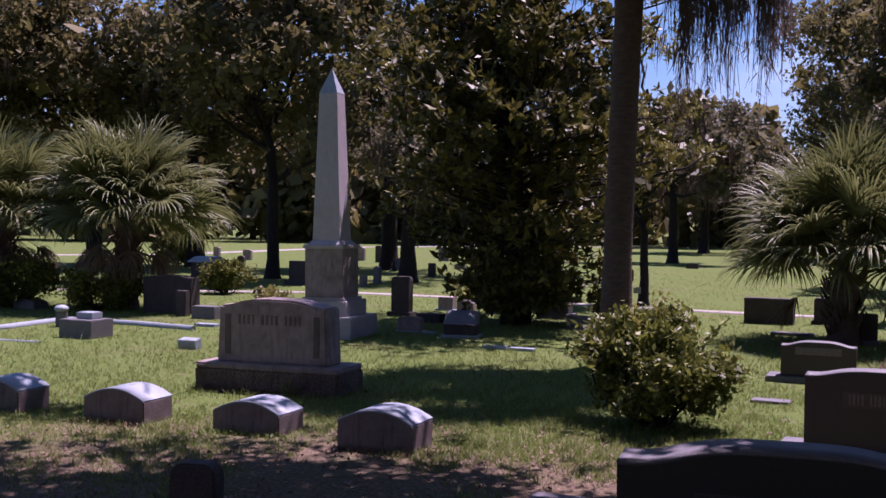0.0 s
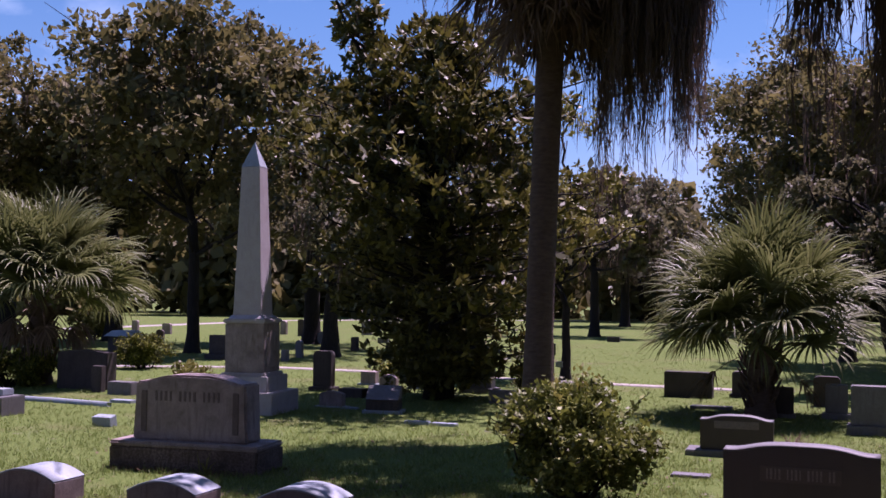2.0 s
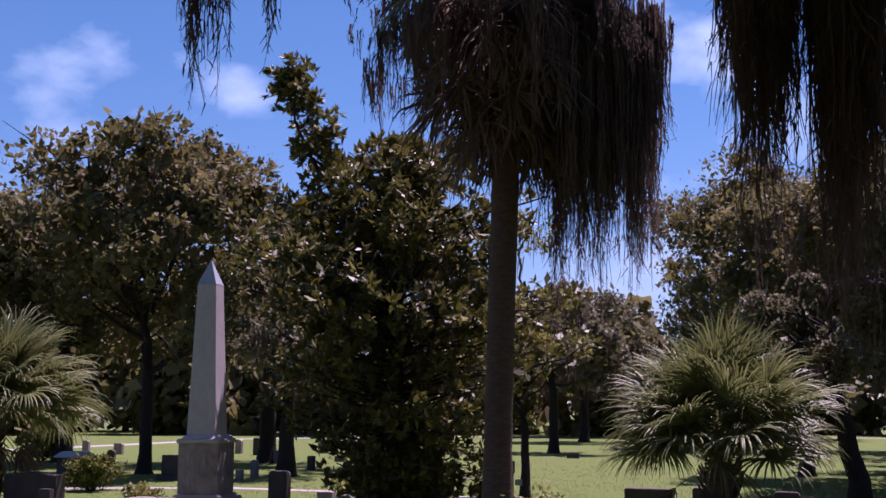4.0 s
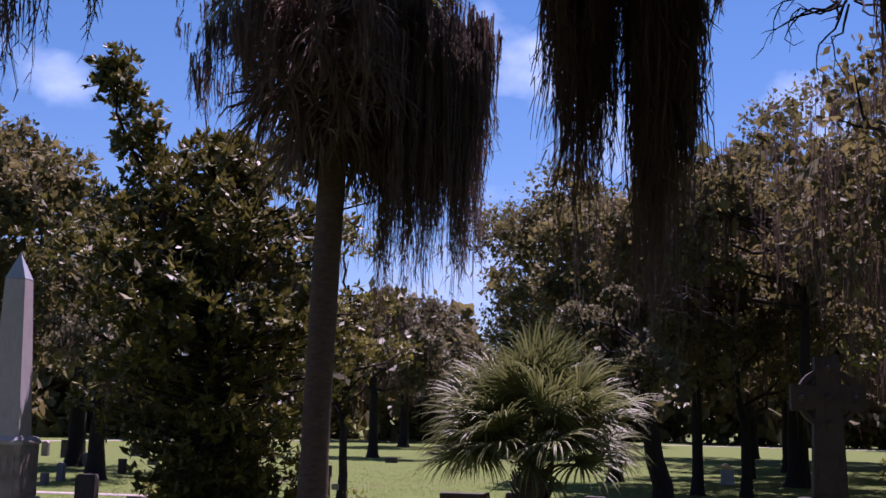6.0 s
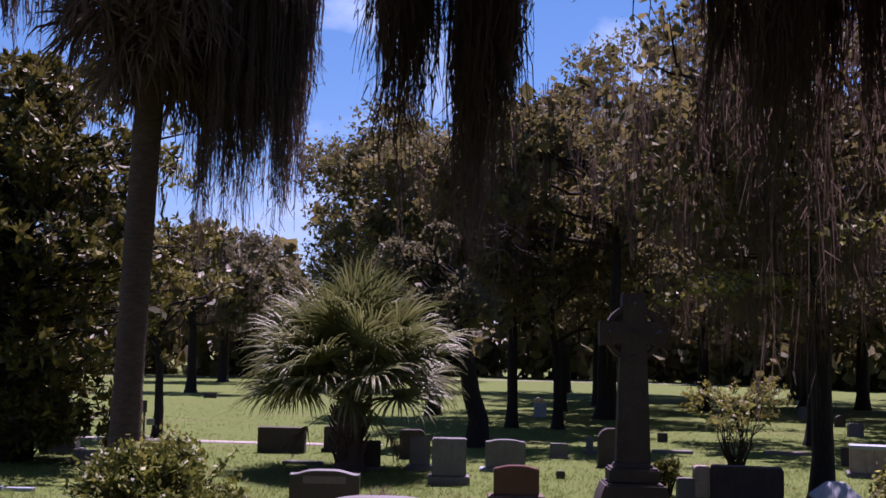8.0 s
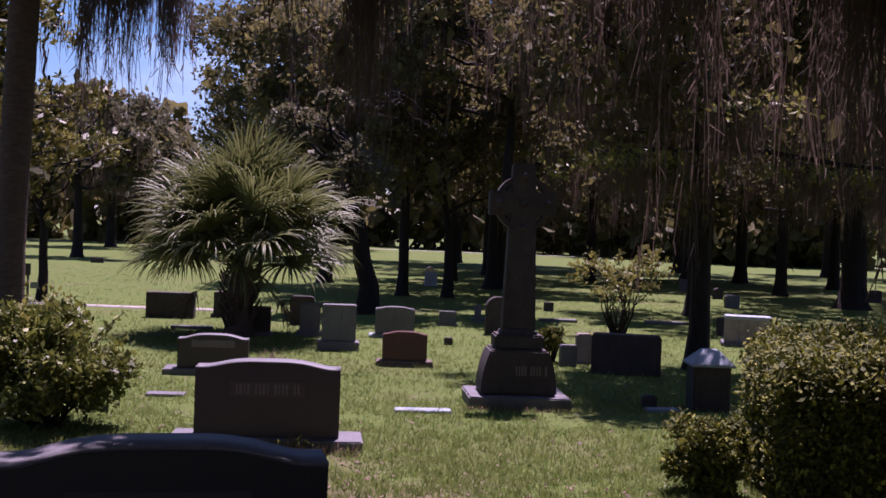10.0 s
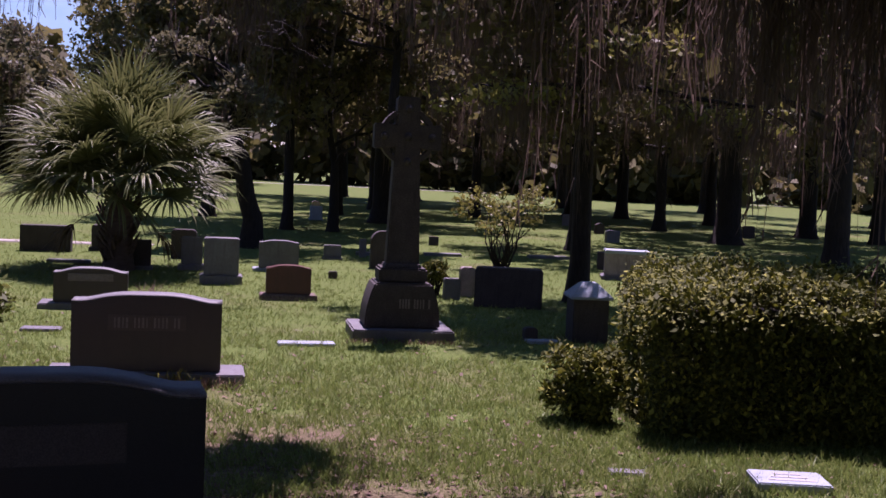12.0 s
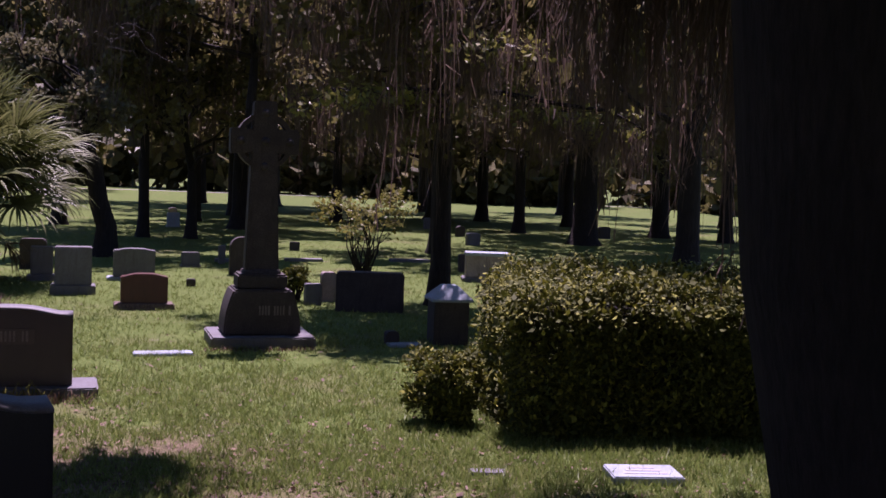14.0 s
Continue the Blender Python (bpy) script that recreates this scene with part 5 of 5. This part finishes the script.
    def curtain(x0, x1, y0, y1, z0, z1, count, low, high, strands=60, width=0.019, spread=0.075):
        a = np.stack([g.uniform(x0, x1, count) - x, g.uniform(y0, y1, count) - y, g.uniform(z0, z1, count)], -1)
        part("moss", hanging(g, a, 0.75 * low + (high - 0.75 * low) * g.uniform(0, 1, count) ** 1.2, int(strands * 0.45), width * 1.2, spread, 6, 0.04, 5), MOSS, t, "hanging curtain of grey-brown moss")

    curtain(-1.25, -0.90, 8.9, 9.4, 5.6, 5.9, 7, 1.2, 1.85, 60)
    curtain(-0.48, -0.40, 9.2, 9.3, 5.7, 5.9, 2, 1.5, 1.9, 40, spread=0.03)
    curtain(0.1, 0.6, 9.0, 9.4, 5.8, 6.0, 5, 0.8, 1.4, 40)
    curtain(2.86, 3.12, 7.3, 7.7, 5.4, 5.9, 30, 2.7, 3.4, 130)
    curtain(3.32, 3.70, 7.1, 7.6, 5.4, 5.9, 46, 3.0, 4.1, 140)
    curtain(3.7, 4.3, 7.2, 7.8, 5.4, 5.9, 8, 1.0, 1.5, 40)
    curtain(4.6, 5.5, 5.4, 6.4, 5.0, 5.6, 40, 2.2, 3.9, 110)
    curtain(5.0, 6.6, 4.8, 5.8, 4.6, 5.4, 48, 2.0, 3.6, 100)
    curtain(5.5, 7.4, 3.9, 4.9, 4.6, 5.4, 110, 2.7, 3.9, 110)
    return t


near_oak()


def bare_twigs(seed, x, y, z, reach, count, hang, label):
    g = np.random.default_rng(seed)
    t = thing("bare_branch", pose(x, y, z), label, "branch")
    paths = []
    for i in range(count):
        p = np.zeros(3) + g.normal(size=3) * 0.05
        d = unit(g.normal(size=3) * np.array([1, 1, 0.5]) + np.array([0, 0, hang]))
        row = [(*p, 0.010)]
        for k in range(9):
            d = unit(d + g.normal(size=3) * 0.5)
            p = p + d * reach / 9
            row.append((*p, 0.010 * (1 - k / 9) + 0.0015))
            if k > 2 and g.uniform() < 0.5:
                e = p + unit(d + g.normal(size=3) * 0.8) * reach * 0.22
                paths.append([(*p, 0.005), (*((p + e) / 2 + g.normal(size=3) * 0.02), 0.003), (*e, 0.0015)])
        paths.append(row)
    part("branchwork", tubes(paths, 5), BARK, t)
    return t


bare_twigs(1, 5.3, 7.75, 5.3, 0.85, 12, -0.5, "curling bare grey twigs hanging from the oak")
bare_twigs(2, 7.1, 14.2, 3.6, 1.0, 7, -0.5, "thin pale dead twigs before the dark oaks")


def tuft(seed, x, y, reach, height, count, mat, label, yaw=YAW, depth=0.08):
    """A row or clump of long loose blades along a stone."""
    g = np.random.default_rng(seed)
    root = np.stack([g.uniform(-reach, reach, count), g.normal(size=count) * depth, np.zeros(count) - 0.01], -1)
    hgt = height * g.uniform(0.35, 1.1, count)
    tip = root + np.stack([g.normal(size=count) * 0.5 * hgt, g.normal(size=count) * 0.5 * hgt, hgt], -1)
    mid = (root + tip) / 2 + np.array([0, 0, 1.0]) * (hgt * 0.12)[:, None]
    a = g.uniform(0, 6.28, count)
    side = np.stack([np.cos(a), np.sin(a), 0 * a], -1) * 0.005
    V = np.stack([root - side, root + side, mid + side, mid - side, mid - side, mid + side, tip + side * 0.2, tip - side * 0.2], 1).reshape(-1, 3)
    t = thing("grass_tuft", pose(x, y, 0, 0, 0, yaw), label, "grass", "tufts", "stuff")
    part("blades", raw("blades", V, np.arange(len(V)).reshape(-1, 4)), mat, t)


for k, (sx, sy, sh) in enumerate(((1.98, 10.55, 1.28), (2.08, 10.6, 1.18), (1.72, 10.5, 1.12))):
    g_ = np.random.default_rng(90 + k)
    st = thing("bush_shoot", pose(sx, sy, 0), "upright young shoot with bright leaves above the bush", "shoot")
    part("stem", tubes([[(0, 0, 0.3, 0.008), (0.02, 0, sh * 0.6, 0.006), (0.03, 0.01, sh, 0.002)]], 5), BARK, st)
    zs = g_.uniform(sh - 0.32, sh, 34)
    part("leaves", leaf_mesh("leaves", leaves(g_, np.stack([0.03 + g_.normal(size=34) * 0.045, g_.normal(size=34) * 0.045, zs], -1), 0.07, 0.45)), SPRIG, st)
tuft(1, 3.36, 8.86, 0.75, 0.10, 420, LITTER, "dry brown grass along a headstone base", depth=0.05)
tuft(2, 3.62, 8.84, 0.20, 0.16, 60, SPRIG, "small green weed by a headstone base", depth=0.04)
tuft(3, -1.93, 12.20, 0.85, 0.07, 420, LITTER, "dry grass and twigs along the plinth", yaw=-19, depth=0.06)
tuft(4, -1.62, 12.12, 0.05, 0.22, 16, SPRIG, "tall thin weed before the plinth", yaw=-19, depth=0.03)
tuft(5, 5.15, 13.45, 0.12, 0.30, 130, PALMDEAD, "rusty brown clump of dry grass by a headstone", depth=0.08)
tuft(6, 6.62, 10.12, 0.6, 0.06, 260, LITTER, "dry grass along the cross slab", yaw=-25, depth=0.05)
for k, (tx, ty) in enumerate(((-4.3, 10.9), (-3.0, 10.38), (-1.72, 9.94), (-0.56, 9.27))):
    tuft(10 + k, tx, ty, 0.36, 0.06, 200, LITTER if k % 2 else GRASS, "loose grass along a low grave marker", yaw=-22, depth=0.05)


# ---- grass and litter ----
def grass():
    g = np.random.default_rng(3)
    n = 240000
    d = 1 / g.uniform(1 / 46.0, 1 / 4.6, n)
    a = np.radians(g.uniform(24, 132, n))
    x, y = d * np.cos(a), d * np.sin(a)
    keep = np.array([noise.noise((px * 0.7, py * 0.7, 3.0)) + 0.6 * noise.noise((px * 2.1, py * 2.1, 9.0)) for px, py in zip(x, y)])
    litter = np.hypot(x + 1.5, y - 4.0)
    ok = (keep > -0.34 + 0.2 * g.normal(size=n)) & (litter + 2.4 * keep + g.normal(size=n) * 0.7 > 5.6)
    x, y, d = x[ok], y[ok], d[ok]
    n = len(x)
    tall = (0.028 + 0.040 * g.uniform(size=n)) * (1 + 0.5 * (g.uniform(size=n) > 0.93))
    V = []
    for k in range(3):
        ang = g.uniform(0, 2 * math.pi, n)
        side = np.stack([np.cos(ang), np.sin(ang), 0 * ang], -1)
        w = (0.003 + 0.003 * g.uniform(size=n))[:, None]
        root = np.stack([x, y, 0 * x], -1) + g.normal(size=(n, 3)) * np.array([0.02, 0.02, 0])
        tip = root + np.stack([g.normal(size=n) * 0.5 * tall, g.normal(size=n) * 0.5 * tall, tall * g.uniform(0.7, 1.2, n)], -1)
        V.append(np.stack([root - side * w, root + side * w, tip], 1))
    V = np.concatenate(V).reshape(-1, 3)
    ob = part("grass", raw("grass", V, np.arange(len(V)).reshape(-1, 3)), GRASS, None)
    tagged(ob, "short uneven lawn grass blades", "grass", kind="stuff")


def litter():
    g = np.random.default_rng(4)
    n = 26000
    d = 1 / g.uniform(1 / 16.0, 1 / 4.6, n)
    a = np.radians(g.uniform(28, 125, n))
    x, y = d * np.cos(a), d * np.sin(a)
    ok = np.hypot(x + 1.5, y - 4.0) + g.normal(size=n) * 1.4 < 6.6
    ok |= g.uniform(size=n) < 0.10
    p = np.stack([x[ok], y[ok], 0.012 + 0.012 * g.uniform(size=ok.sum())], -1)
    q = leaves(g, p, 0.05, 0.5, 1.5)
    q[:, 2] = np.maximum(0.006, 0.016 + (q[:, 2] - 0.016) * 0.5)
    ob = part("leaf_litter", leaf_mesh("litter", q), LITTER, None)
    tagged(ob, "scattered dry brown oak leaves on the ground", "litter", kind="stuff")


grass()
litter()
